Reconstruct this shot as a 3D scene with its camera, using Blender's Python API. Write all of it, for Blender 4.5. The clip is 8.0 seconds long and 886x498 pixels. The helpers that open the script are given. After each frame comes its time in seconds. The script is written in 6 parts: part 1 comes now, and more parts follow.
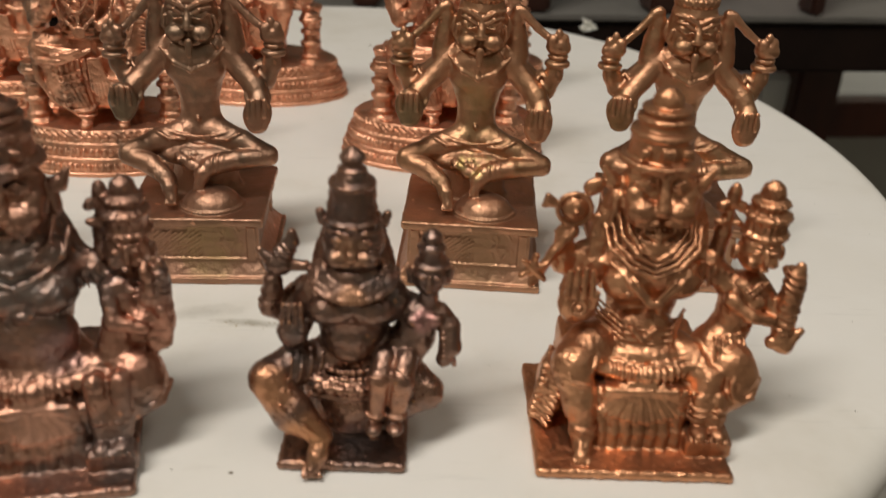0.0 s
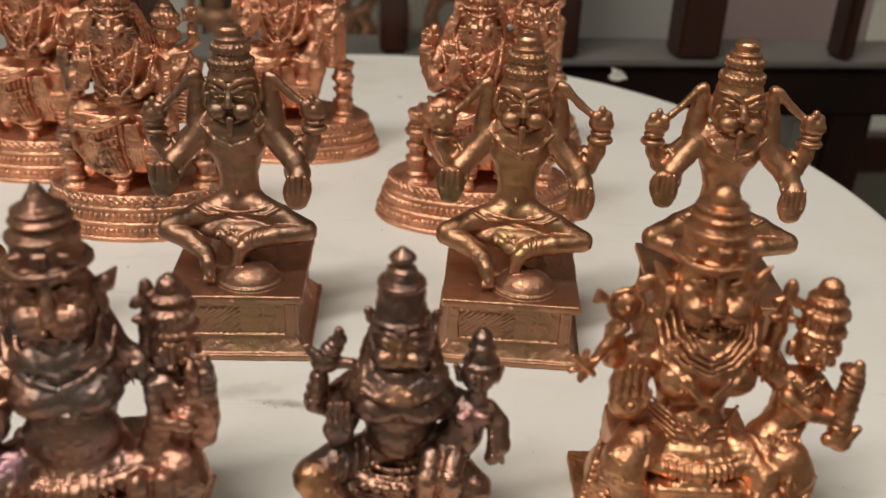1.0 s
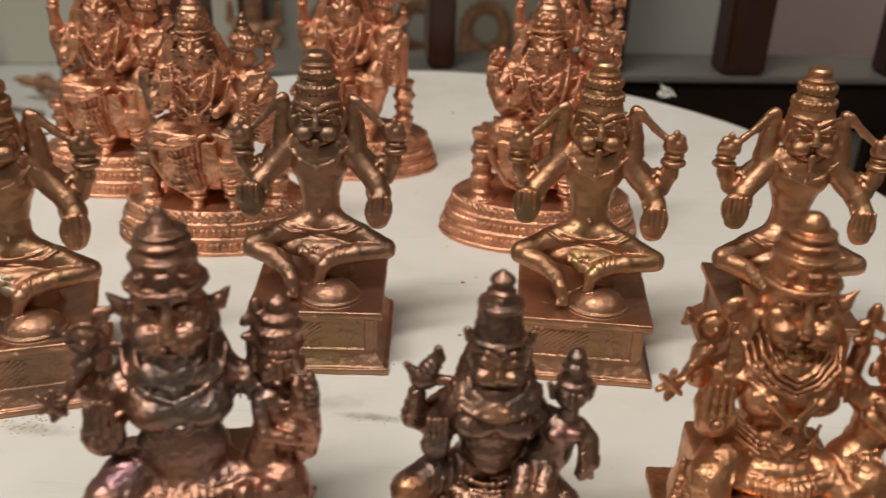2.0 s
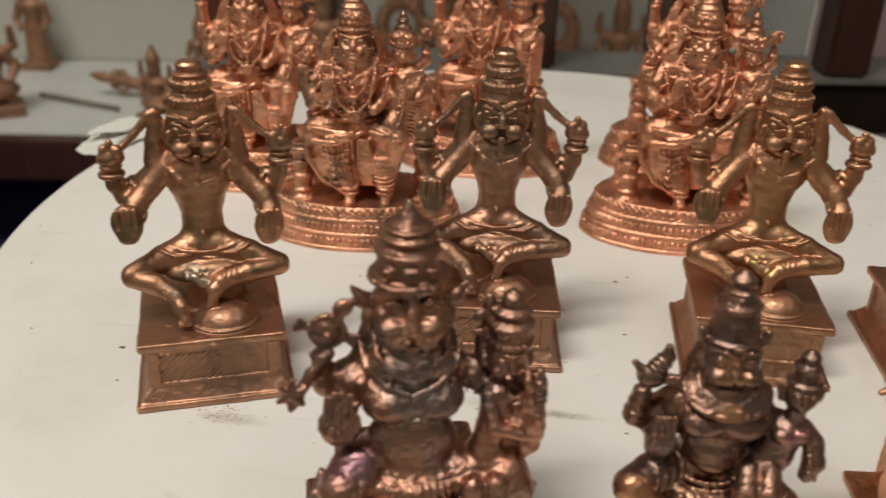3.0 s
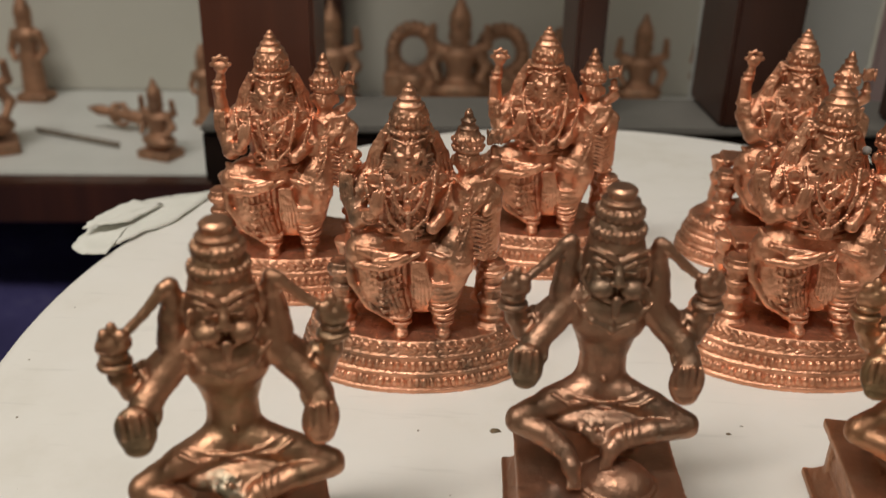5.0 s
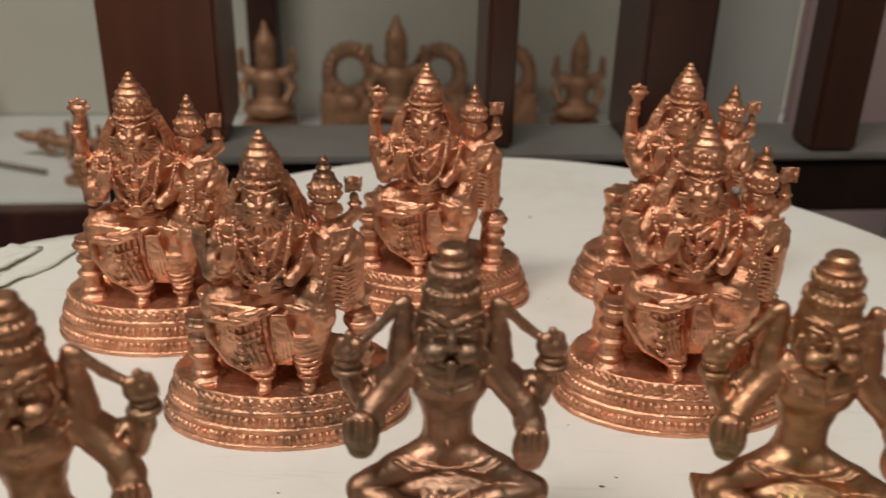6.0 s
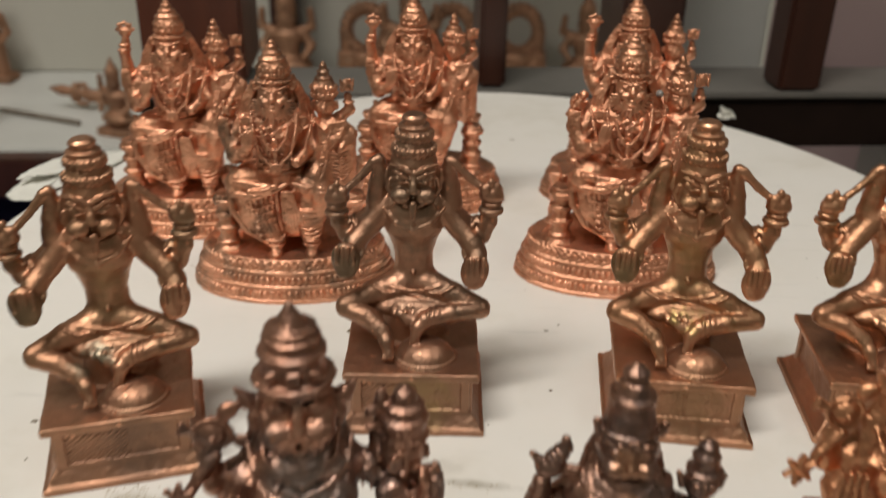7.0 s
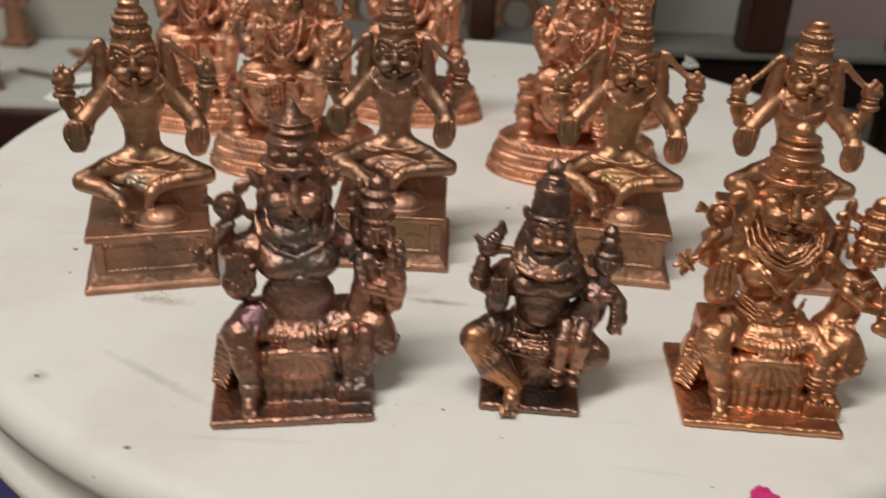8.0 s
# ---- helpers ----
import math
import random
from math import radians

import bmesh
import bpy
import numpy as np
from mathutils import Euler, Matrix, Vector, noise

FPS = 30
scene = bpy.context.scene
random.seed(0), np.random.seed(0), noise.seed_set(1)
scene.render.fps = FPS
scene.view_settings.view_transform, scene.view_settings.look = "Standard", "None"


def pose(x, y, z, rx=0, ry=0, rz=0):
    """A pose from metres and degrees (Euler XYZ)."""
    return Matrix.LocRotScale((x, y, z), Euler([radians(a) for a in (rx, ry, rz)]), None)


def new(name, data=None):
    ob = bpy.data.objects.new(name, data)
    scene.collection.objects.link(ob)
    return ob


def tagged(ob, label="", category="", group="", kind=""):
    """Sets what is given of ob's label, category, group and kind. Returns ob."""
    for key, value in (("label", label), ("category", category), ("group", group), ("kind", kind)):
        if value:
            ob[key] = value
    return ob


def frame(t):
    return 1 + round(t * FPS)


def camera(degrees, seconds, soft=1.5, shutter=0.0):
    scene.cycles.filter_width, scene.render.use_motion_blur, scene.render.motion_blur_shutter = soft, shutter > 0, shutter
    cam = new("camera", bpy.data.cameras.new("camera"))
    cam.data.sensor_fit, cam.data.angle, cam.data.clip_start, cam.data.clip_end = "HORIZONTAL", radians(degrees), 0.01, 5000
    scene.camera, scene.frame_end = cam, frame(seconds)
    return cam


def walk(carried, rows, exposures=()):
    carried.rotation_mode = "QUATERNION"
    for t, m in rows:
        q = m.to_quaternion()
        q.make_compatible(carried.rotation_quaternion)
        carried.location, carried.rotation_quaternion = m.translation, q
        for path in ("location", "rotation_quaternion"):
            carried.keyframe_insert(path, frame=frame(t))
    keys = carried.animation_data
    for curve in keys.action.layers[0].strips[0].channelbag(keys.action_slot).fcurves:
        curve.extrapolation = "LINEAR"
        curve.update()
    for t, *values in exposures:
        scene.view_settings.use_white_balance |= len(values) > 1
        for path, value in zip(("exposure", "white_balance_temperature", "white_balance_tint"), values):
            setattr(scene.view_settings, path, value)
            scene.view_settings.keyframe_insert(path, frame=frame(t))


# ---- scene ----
# The camera and its walk: seconds, place in metres, yaw, pitch and roll in degrees.
PATH = [
    (0, 0.00700, -0.00146, 0.10431, -3.160, -28.299, 2.674),
    (0.5, 0.00402, 0.00452, 0.10924, -2.495, -27.570, 2.319),
    (1, 0.00156, 0.00634, 0.11337, -1.944, -26.895, 2.319),
    (1.2, -0.00123, 0.00693, 0.11502, -1.773, -26.762, 2.405),
    (2.3, -0.01928, 0.00064, 0.11758, 0.285, -26.364, 2.061),
    (2.5, -0.02780, 0.00042, 0.11709, 0.666, -26.462, 2.197),
    (3, -0.04255, 0.00009, 0.11671, 2.137, -26.527, 1.889),
    (3.2, -0.04655, 0.00385, 0.11724, 2.613, -26.553, 1.719),
    (3.5, -0.04901, 0.01896, 0.12199, 2.912, -26.609, 1.553),
    (4, -0.05906, 0.03942, 0.12190, 2.582, -26.243, 1.646),
    (4.2, -0.06088, 0.04402, 0.12168, 2.453, -26.206, 1.700),
    (5.3, -0.06203, 0.06001, 0.12618, 1.841, -25.903, 1.062),
    (5.5, -0.05631, 0.06538, 0.12709, 1.148, -25.635, 1.162),
    (6, -0.04060, 0.06354, 0.12874, -0.550, -25.156, 1.409),
    (6.5, -0.02971, 0.04334, 0.12644, -0.665, -25.860, 1.444),
    (7, -0.02819, 0.01130, 0.12985, 0.956, -27.051, 1.076),
    (7.5, -0.02660, -0.02400, 0.12823, 1.441, -27.249, 1.019),
    (7.8, -0.02469, -0.03845, 0.12202, 1.099, -27.209, 2.138),
    (8, -0.01886, -0.04227, 0.11670, 0.999, -26.883, 3.000),
]
cam = camera(52.0, 8.0, soft=1.3, shutter=0.5)
cam.data.dof.use_dof, cam.data.dof.focus_distance, cam.data.dof.aperture_fstop = True, 0.2, 21.0
walk(cam, [(t, pose(x, y, z, 0, 0, yaw) @ pose(0, 0, 0, 90 + pitch, 0, 0) @ pose(0, 0, 0, 0, 0, roll)) for t, x, y, z, yaw, pitch, roll in PATH],
     exposures=[(0.0, -0.08, 6560, 10), (1.0, -0.02, 6560, 10), (2.5, -0.02, 6520, 10), (5.5, -0.04, 6520, 10), (6.0, -0.01, 6520, 10), (6.5, 0.05, 6520, 10), (7.0, 0.0, 6500, 10), (7.5, 0.0, 6400, 10), (8.0, -0.02, 6250, 10)])

# ---- world and light ----
world = bpy.data.worlds.new("room_air")
scene.world = world
world.use_nodes = True
world.node_tree.nodes["Background"].inputs[0].default_value = (1.0, 0.93, 0.84, 1)
world.node_tree.nodes["Background"].inputs[1].default_value = 0.05


def ceiling_light(x, y, z, rz, power):
    lamp = bpy.data.lights.new("tube_light", "AREA")
    lamp.shape, lamp.size, lamp.size_y, lamp.energy, lamp.color = "RECTANGLE", 1.2, 0.22, power, (1.0, 0.94, 0.86)
    ob = new("tube_light", lamp)
    ob.matrix_world = pose(x, y, z, 0, 0, rz)
    return tagged(ob, "long white tube light under the ceiling", "lamp")


ceiling_light(-0.55, -0.35, 1.70, 20, 28)
ceiling_light(0.75, -0.25, 1.70, 80, 3.8)
scene.view_settings.exposure = 0.0

# ---- materials ----


def nodes_of(name):
    m = bpy.data.materials.new(name)
    m.use_nodes = True
    t = m.node_tree
    return m, t, t.nodes["Principled BSDF"]


def link(t, a, b):
    t.links.new(a, b)


def noise_node(t, scale, detail=4.0, rough=0.55, coords=None, kind="Object"):
    tc = coords or t.nodes.new("ShaderNodeTexCoord")
    n = t.nodes.new("ShaderNodeTexNoise")
    n.inputs["Scale"].default_value, n.inputs["Detail"].default_value, n.inputs["Roughness"].default_value = scale, detail, rough
    link(t, tc.outputs[kind], n.inputs["Vector"])
    return n


def ramp(t, source, stops):
    r = t.nodes.new("ShaderNodeValToRGB")
    e = r.color_ramp.elements
    e[0].position, e[0].color = stops[0][0], (*stops[0][1], 1)
    e[1].position, e[1].color = stops[-1][0], (*stops[-1][1], 1)
    for p, c in stops[1:-1]:
        e.new(p).color = (*c, 1)
    link(t, source, r.inputs[0])
    return r


def mixed(t, fac, a, b):
    m = t.nodes.new("ShaderNodeMix")
    m.data_type = "RGBA"
    for put, v in ((m.inputs[0], fac), (m.inputs[6], a), (m.inputs[7], b)):
        if isinstance(v, (int, float)):
            put.default_value = v
        elif isinstance(v, tuple):
            put.default_value = (*v, 1)
        else:
            link(t, v, put)
    return m.outputs[2]


def bumped(t, bsdf, source, strength, distance):
    b = t.nodes.new("ShaderNodeBump")
    b.inputs["Strength"].default_value, b.inputs["Distance"].default_value = strength, distance
    link(t, source, b.inputs["Height"])
    link(t, b.outputs[0], bsdf.inputs["Normal"])


def cast_metal(name, bright, dull, film=None, film_at=0.62, rough=(0.22, 0.42), worn=None, pits=0.0003, traces=(), metal=0.94):
    """Cast copper alloy: two tones in broad clouds, an oxide film in patches, bare metal where handled, a fine sandy skin."""
    m, t, b = nodes_of(name)
    tc = t.nodes.new("ShaderNodeTexCoord")
    broad, fine = noise_node(t, 55, 4, 0.6, tc), noise_node(t, 420, 5, 0.6, tc)
    col = mixed(t, ramp(t, broad.outputs[0], [(0.36, (0, 0, 0)), (0.66, (1, 1, 1))]).outputs[0], bright, dull)
    col = mixed(t, ramp(t, fine.outputs[0], [(0.45, (0, 0, 0)), (0.75, (0.5, 0.5, 0.5))]).outputs[0], col, dull)
    if film:
        patch = noise_node(t, 90, 6, 0.65, tc)
        col = mixed(t, ramp(t, patch.outputs[0], [(film_at - 0.08, (0, 0, 0)), (film_at + 0.1, (0.85, 0.85, 0.85))]).outputs[0], col, film)
    def blotch(centre, radius, grain, least, most, strength):
        """Ragged specks that thin out within that radius of a place on the casting."""
        far = t.nodes.new("ShaderNodeVectorMath")
        far.operation = "DISTANCE"
        link(t, tc.outputs["Object"], far.inputs[0])
        far.inputs[1].default_value = [v / 100 for v in centre]
        near = t.nodes.new("ShaderNodeMapRange")
        near.interpolation_type = "SMOOTHSTEP"
        near.inputs[1].default_value, near.inputs[2].default_value, near.inputs[3].default_value, near.inputs[4].default_value = radius / 400, radius / 100, 1.0, 0.0
        link(t, far.outputs["Value"], near.inputs[0])
        both_of = t.nodes.new("ShaderNodeMath")
        both_of.operation = "MULTIPLY"
        link(t, noise_node(t, grain, 6, 0.7, tc).outputs[0], both_of.inputs[0])
        link(t, near.outputs[0], both_of.inputs[1])
        return ramp(t, both_of.outputs[0], [(least, (0, 0, 0)), (most, (strength, strength, strength))]).outputs[0]

    for place, radius, colour, grain, least, most, strength in traces:
        col = mixed(t, blotch(place, radius, grain, least, most, strength), col, colour)
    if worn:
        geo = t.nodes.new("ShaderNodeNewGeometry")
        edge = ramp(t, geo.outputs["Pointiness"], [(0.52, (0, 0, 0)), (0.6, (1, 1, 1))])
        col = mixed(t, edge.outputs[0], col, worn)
    link(t, col, b.inputs["Base Color"])
    b.inputs["Metallic"].default_value = metal
    r = t.nodes.new("ShaderNodeMapRange")
    r.inputs[1].default_value, r.inputs[2].default_value, r.inputs[3].default_value, r.inputs[4].default_value = 0.3, 0.7, rough[0], rough[1]
    link(t, noise_node(t, 110, 6, 0.7, tc).outputs[0], r.inputs[0])
    link(t, r.outputs[0], b.inputs["Roughness"])
    skin_of = t.nodes.new("ShaderNodeMath")
    skin_of.operation = "MULTIPLY_ADD"
    link(t, noise_node(t, 1500, 4, 0.6, tc).outputs[0], skin_of.inputs[0])
    skin_of.inputs[1].default_value = 0.5
    link(t, noise_node(t, 420, 5, 0.6, tc).outputs[0], skin_of.inputs[2])
    bumped(t, b, skin_of.outputs[0], 0.7, pits)
    return m


def painted(name, stops, scale, rough, bump=0.0, bump_scale=200, spec=0.4, stretch=None):
    m, t, b = nodes_of(name)
    n = noise_node(t, scale, 6, 0.6)
    if stretch:
        mp = t.nodes.new("ShaderNodeMapping")
        mp.inputs["Scale"].default_value = stretch
        link(t, n.inputs[0].links[0].from_socket, mp.inputs[0])
        link(t, mp.outputs[0], n.inputs[0])
    link(t, ramp(t, n.outputs[0], stops).outputs[0], b.inputs["Base Color"])
    b.inputs["Roughness"].default_value = rough
    b.inputs["Specular IOR Level"].default_value = spec
    if bump:
        bumped(t, b, noise_node(t, bump_scale, 4).outputs[0], 0.4, bump)
    return m


COPPER_PINK = cast_metal("fresh_copper", (0.90, 0.47, 0.30), (0.72, 0.35, 0.21), film=(0.44, 0.215, 0.125), film_at=0.54, rough=(0.29, 0.47), pits=0.0005)
COPPER_SMOKED = cast_metal("smoked_copper", (0.86, 0.445, 0.285), (0.62, 0.305, 0.18), film=(0.175, 0.12, 0.082), film_at=0.56, rough=(0.27, 0.46), pits=0.0005)
COPPER_BRIGHT = cast_metal("bright_copper", (0.76, 0.385, 0.21), (0.53, 0.25, 0.13), film=(0.36, 0.175, 0.095), film_at=0.54, rough=(0.27, 0.43))
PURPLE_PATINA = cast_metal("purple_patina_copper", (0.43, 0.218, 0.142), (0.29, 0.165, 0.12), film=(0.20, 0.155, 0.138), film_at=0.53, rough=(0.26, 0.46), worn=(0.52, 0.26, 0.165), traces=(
    ((-0.9, -0.1, 1.8), 1.0, (0.34, 0.165, 0.24), 140, 0.32, 0.58, 0.5),
    ((0.3, 0.4, 3.2), 1.6, (0.22, 0.20, 0.185), 110, 0.28, 0.52, 0.75),
    ((0.7, -0.3, 2.0), 0.8, (0.32, 0.19, 0.19), 120, 0.3, 0.55, 0.5),
    ((0.2, -0.9, 0.9), 1.0, (0.76, 0.40, 0.28), 120, 0.25, 0.5, 0.8),
    ((0.15, 0.0, 4.3), 0.8, (0.66, 0.34, 0.22), 120, 0.3, 0.55, 0.7),
    ((1.8, -0.2, 2.2), 1.6, (0.58, 0.28, 0.19), 120, 0.3, 0.55, 0.7)))
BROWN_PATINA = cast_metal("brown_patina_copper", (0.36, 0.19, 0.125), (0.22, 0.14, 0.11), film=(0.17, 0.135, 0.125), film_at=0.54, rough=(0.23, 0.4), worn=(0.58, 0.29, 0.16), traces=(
    ((-1.2, -0.8, 1.35), 0.8, (0.62, 0.30, 0.16), 120, 0.25, 0.5, 0.85),
    ((-0.5, -1.1, 0.6), 0.9, (0.62, 0.30, 0.15), 140, 0.25, 0.5, 0.85),
    ((0.15, -0.5, 2.95), 0.5, (0.55, 0.28, 0.15), 160, 0.34, 0.6, 0.6),
    ((0.75, -0.8, 1.2), 0.9, (0.52, 0.26, 0.16), 140, 0.3, 0.55, 0.8),
    ((0.1, -0.3, 3.7), 0.6, (0.5, 0.26, 0.15), 140, 0.3, 0.55, 0.7),
    ((1.3, -0.2, 2.4), 0.5, (0.50, 0.24, 0.22), 140, 0.3, 0.55, 0.8)))
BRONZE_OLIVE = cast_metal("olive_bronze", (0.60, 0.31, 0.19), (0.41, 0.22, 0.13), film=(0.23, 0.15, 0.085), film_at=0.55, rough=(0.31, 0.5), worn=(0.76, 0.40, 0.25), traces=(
    ((0.0, 0.0, 0.3), 3.4, (0.34, 0.19, 0.125), 60, 0.12, 0.4, 0.75), ((0.2, -1.3, 0.8), 1.5, (0.20, 0.125, 0.09), 160, 0.3, 0.55, 0.75), ((-0.4, -0.6, 2.5), 0.9, (0.30, 0.30, 0.23), 300, 0.36, 0.52, 0.7), ((0.0, 0.0, 3.6), 1.5, (0.28, 0.19, 0.10), 110, 0.3, 0.55, 0.6), ((-1.5, -0.4, 3.6), 0.9, (0.24, 0.175, 0.105), 120, 0.25, 0.5, 0.7), ((1.6, 0.2, 4.9), 0.9, (0.24, 0.18, 0.11), 120, 0.25, 0.5, 0.7)))
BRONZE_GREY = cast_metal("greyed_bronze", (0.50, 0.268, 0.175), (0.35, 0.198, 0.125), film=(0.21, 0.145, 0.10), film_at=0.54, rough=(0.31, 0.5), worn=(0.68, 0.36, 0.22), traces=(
    ((0.0, 0.0, 0.3), 3.4, (0.36, 0.20, 0.13), 60, 0.12, 0.4, 0.75), ((0.2, -1.3, 0.8), 1.5, (0.33, 0.22, 0.11), 160, 0.3, 0.55, 0.75), ((0.0, 0.0, 5.2), 1.6, (0.26, 0.19, 0.13), 110, 0.3, 0.58, 0.6), ((-1.5, -0.4, 3.6), 0.9, (0.23, 0.165, 0.105), 120, 0.25, 0.5, 0.7)))
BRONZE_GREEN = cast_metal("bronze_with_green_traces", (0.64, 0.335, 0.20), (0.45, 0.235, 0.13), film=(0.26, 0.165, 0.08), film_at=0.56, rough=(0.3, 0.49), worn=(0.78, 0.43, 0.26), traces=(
    ((0.0, 0.0, 0.3), 3.4, (0.40, 0.22, 0.14), 60, 0.12, 0.4, 0.75), ((0.2, -1.3, 0.8), 1.5, (0.30, 0.18, 0.10), 160, 0.3, 0.55, 0.75), ((0.0, -0.5, 2.6), 1.0, (0.33, 0.26, 0.09), 420, 0.42, 0.58, 0.7), ((0.0, 0.0, 3.6), 1.5, (0.31, 0.22, 0.10), 120, 0.3, 0.56, 0.65), ((-1.5, -0.4, 3.6), 0.8, (0.27, 0.2, 0.115), 120, 0.25, 0.5, 0.6)))
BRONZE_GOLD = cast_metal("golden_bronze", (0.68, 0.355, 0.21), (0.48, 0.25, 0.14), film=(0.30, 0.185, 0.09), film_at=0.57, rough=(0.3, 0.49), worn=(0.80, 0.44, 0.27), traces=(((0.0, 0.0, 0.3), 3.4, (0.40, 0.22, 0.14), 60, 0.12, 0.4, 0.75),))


def worn_laminate(name):
    """White laminate: faint yellow clouds, streaks from wiping, a few long grey smears and rubbed spots."""
    m, t, b = nodes_of(name)
    tc = t.nodes.new("ShaderNodeTexCoord")
    col = ramp(t, noise_node(t, 14, 6, 0.6, tc).outputs[0], [(0.28, (0.67, 0.64, 0.57)), (0.45, (0.77, 0.75, 0.70)), (0.7, (0.81, 0.795, 0.76))]).outputs[0]
    for turn, stretch, scale, low, grey, most in ((0.5, (1, 9, 1), 26, 0.62, (0.5, 0.49, 0.45), 0.35), (-0.35, (1, 14, 1), 34, 0.64, (0.46, 0.45, 0.42), 0.3)):
        mp = t.nodes.new("ShaderNodeMapping")
        mp.inputs["Rotation"].default_value = (0, 0, turn)
        mp.inputs["Scale"].default_value = stretch
        link(t, tc.outputs["Object"], mp.inputs[0])
        streak = noise_node(t, scale, 4, 0.6, tc)
        link(t, mp.outputs[0], streak.inputs[0])
        col = mixed(t, ramp(t, streak.outputs[0], [(low, (0, 0, 0)), (low + 0.14, (most, most, most))]).outputs[0], col, grey)
    for x, y, long, wide, turn, tone, most in ((-8.2, 11.8, 1.9, 0.16, -0.55, (0.45, 0.44, 0.38), 0.5), (-9.1, 15.05, 0.8, 0.22, -0.1, (0.3, 0.26, 0.16), 0.5), (-10.7, 11.6, 0.28, 0.26, 0.0, (0.4, 0.4, 0.34), 0.7), (-2.3, 15.8, 0.9, 0.16, -0.1, (0.3, 0.28, 0.22), 0.7), (-3.4, 16.2, 1.0, 0.3, 0.2, (0.45, 0.43, 0.38), 0.5), (6.1, 8.6, 1.2, 0.9, 0.3, (0.55, 0.5, 0.38), 0.5)):
        mp = t.nodes.new("ShaderNodeMapping")
        mp.vector_type = "TEXTURE"
        mp.inputs["Location"].default_value = (x / 100, y / 100, 0)
        mp.inputs["Rotation"].default_value = (0, 0, turn)
        mp.inputs["Scale"].default_value = (long / 100, wide / 100, 1)
        link(t, tc.outputs["Object"], mp.inputs[0])
        far = t.nodes.new("ShaderNodeVectorMath")
        far.operation = "LENGTH"
        link(t, mp.outputs[0], far.inputs[0])
        rag = t.nodes.new("ShaderNodeMath")
        rag.operation = "MULTIPLY_ADD"
        link(t, noise_node(t, 320, 5, 0.7, tc).outputs[0], rag.inputs[0])
        rag.inputs[1].default_value = 1.6
        link(t, far.outputs["Value"], rag.inputs[2])
        half = t.nodes.new("ShaderNodeMath")
        half.operation = "MULTIPLY_ADD"
        link(t, rag.outputs[0], half.inputs[0])
        half.inputs[1].default_value, half.inputs[2].default_value = 0.5, -0.15
        smear = half.outputs[0]
        col = mixed(t, ramp(t, smear, [(0.3, (most, most, most)), (0.8, (0, 0, 0))]).outputs[0], col, tone)
    link(t, col, b.inputs["Base Color"])
    b.inputs["Roughness"].default_value = 0.5
    b.inputs["Specular IOR Level"].default_value = 0.4
    bumped(t, b, noise_node(t, 300, 4, 0.55, tc).outputs[0], 0.4, 0.0001)
    return m


TABLE_WHITE = worn_laminate("scuffed_white_laminate")
PAPER_WHITE = painted("white_paper", [(0.3, (0.66, 0.66, 0.60)), (0.7, (0.78, 0.78, 0.72))], 30, 0.8, 0.0004, 60, 0.2)
SHELF_WHITE = painted("white_shelf_board", [(0.3, (0.60, 0.61, 0.58)), (0.7, (0.70, 0.71, 0.68))], 9, 0.5, 0.0002, 90)
WALL_WHITE = painted("grey_white_plaster", [(0.3, (0.52, 0.51, 0.45)), (0.7, (0.60, 0.59, 0.53))], 3, 0.8, 0.0006, 40, 0.2)
DARK_WOOD = painted("dark_varnished_wood", [(0.3, (0.016, 0.007, 0.005)), (0.55, (0.045, 0.015, 0.009)), (0.75, (0.09, 0.028, 0.015))], 14, 0.35, 0.0003, 60, 0.5, (1, 1, 0.12))
RED_WOOD = painted("red_brown_wood", [(0.3, (0.035, 0.012, 0.008)), (0.55, (0.10, 0.03, 0.016)), (0.75, (0.19, 0.055, 0.028))], 14, 0.35, 0.0003, 60, 0.5, (1, 1, 0.12))
BLACK_WOOD = painted("blackened_wood", [(0.3, (0.008, 0.005, 0.004)), (0.7, (0.022, 0.012, 0.009))], 14, 0.5, 0.0003, 60, 0.15)
LEDGE_GREY = painted("grey_laminate", [(0.3, (0.10, 0.095, 0.085)), (0.7, (0.17, 0.16, 0.145))], 12, 0.45, 0.0002, 90)
BLUE_CLOTH = painted("dark_blue_cloth", [(0.3, (0.022, 0.020, 0.065)), (0.55, (0.055, 0.050, 0.14)), (0.8, (0.16, 0.15, 0.24))], 7, 0.9, 0.0008, 500, 0.1)
FLOOR_DARK = painted("dark_stone_floor", [(0.3, (0.05, 0.035, 0.03)), (0.7, (0.11, 0.08, 0.065))], 5, 0.5, 0.0004, 60)
PINK_BOARD = painted("dull_pink_board", [(0.3, (0.46, 0.34, 0.34)), (0.7, (0.54, 0.42, 0.41))], 4, 0.7, 0.0003, 50, 0.2)
MAGENTA = painted("magenta_paper", [(0.3, (0.55, 0.02, 0.16)), (0.7, (0.70, 0.04, 0.24))], 60, 0.6)
IRON = painted("dull_iron", [(0.3, (0.14, 0.115, 0.09)), (0.7, (0.24, 0.2, 0.16))], 60, 0.5)
DUST = painted("brown_dust", [(0.3, (0.07, 0.05, 0.03)), (0.7, (0.22, 0.16, 0.09))], 900, 0.9)
FILINGS = painted("brassy_filings", [(0.3, (0.20, 0.14, 0.06)), (0.7, (0.42, 0.32, 0.16))], 900, 0.6)

# ---- mesh tools ----


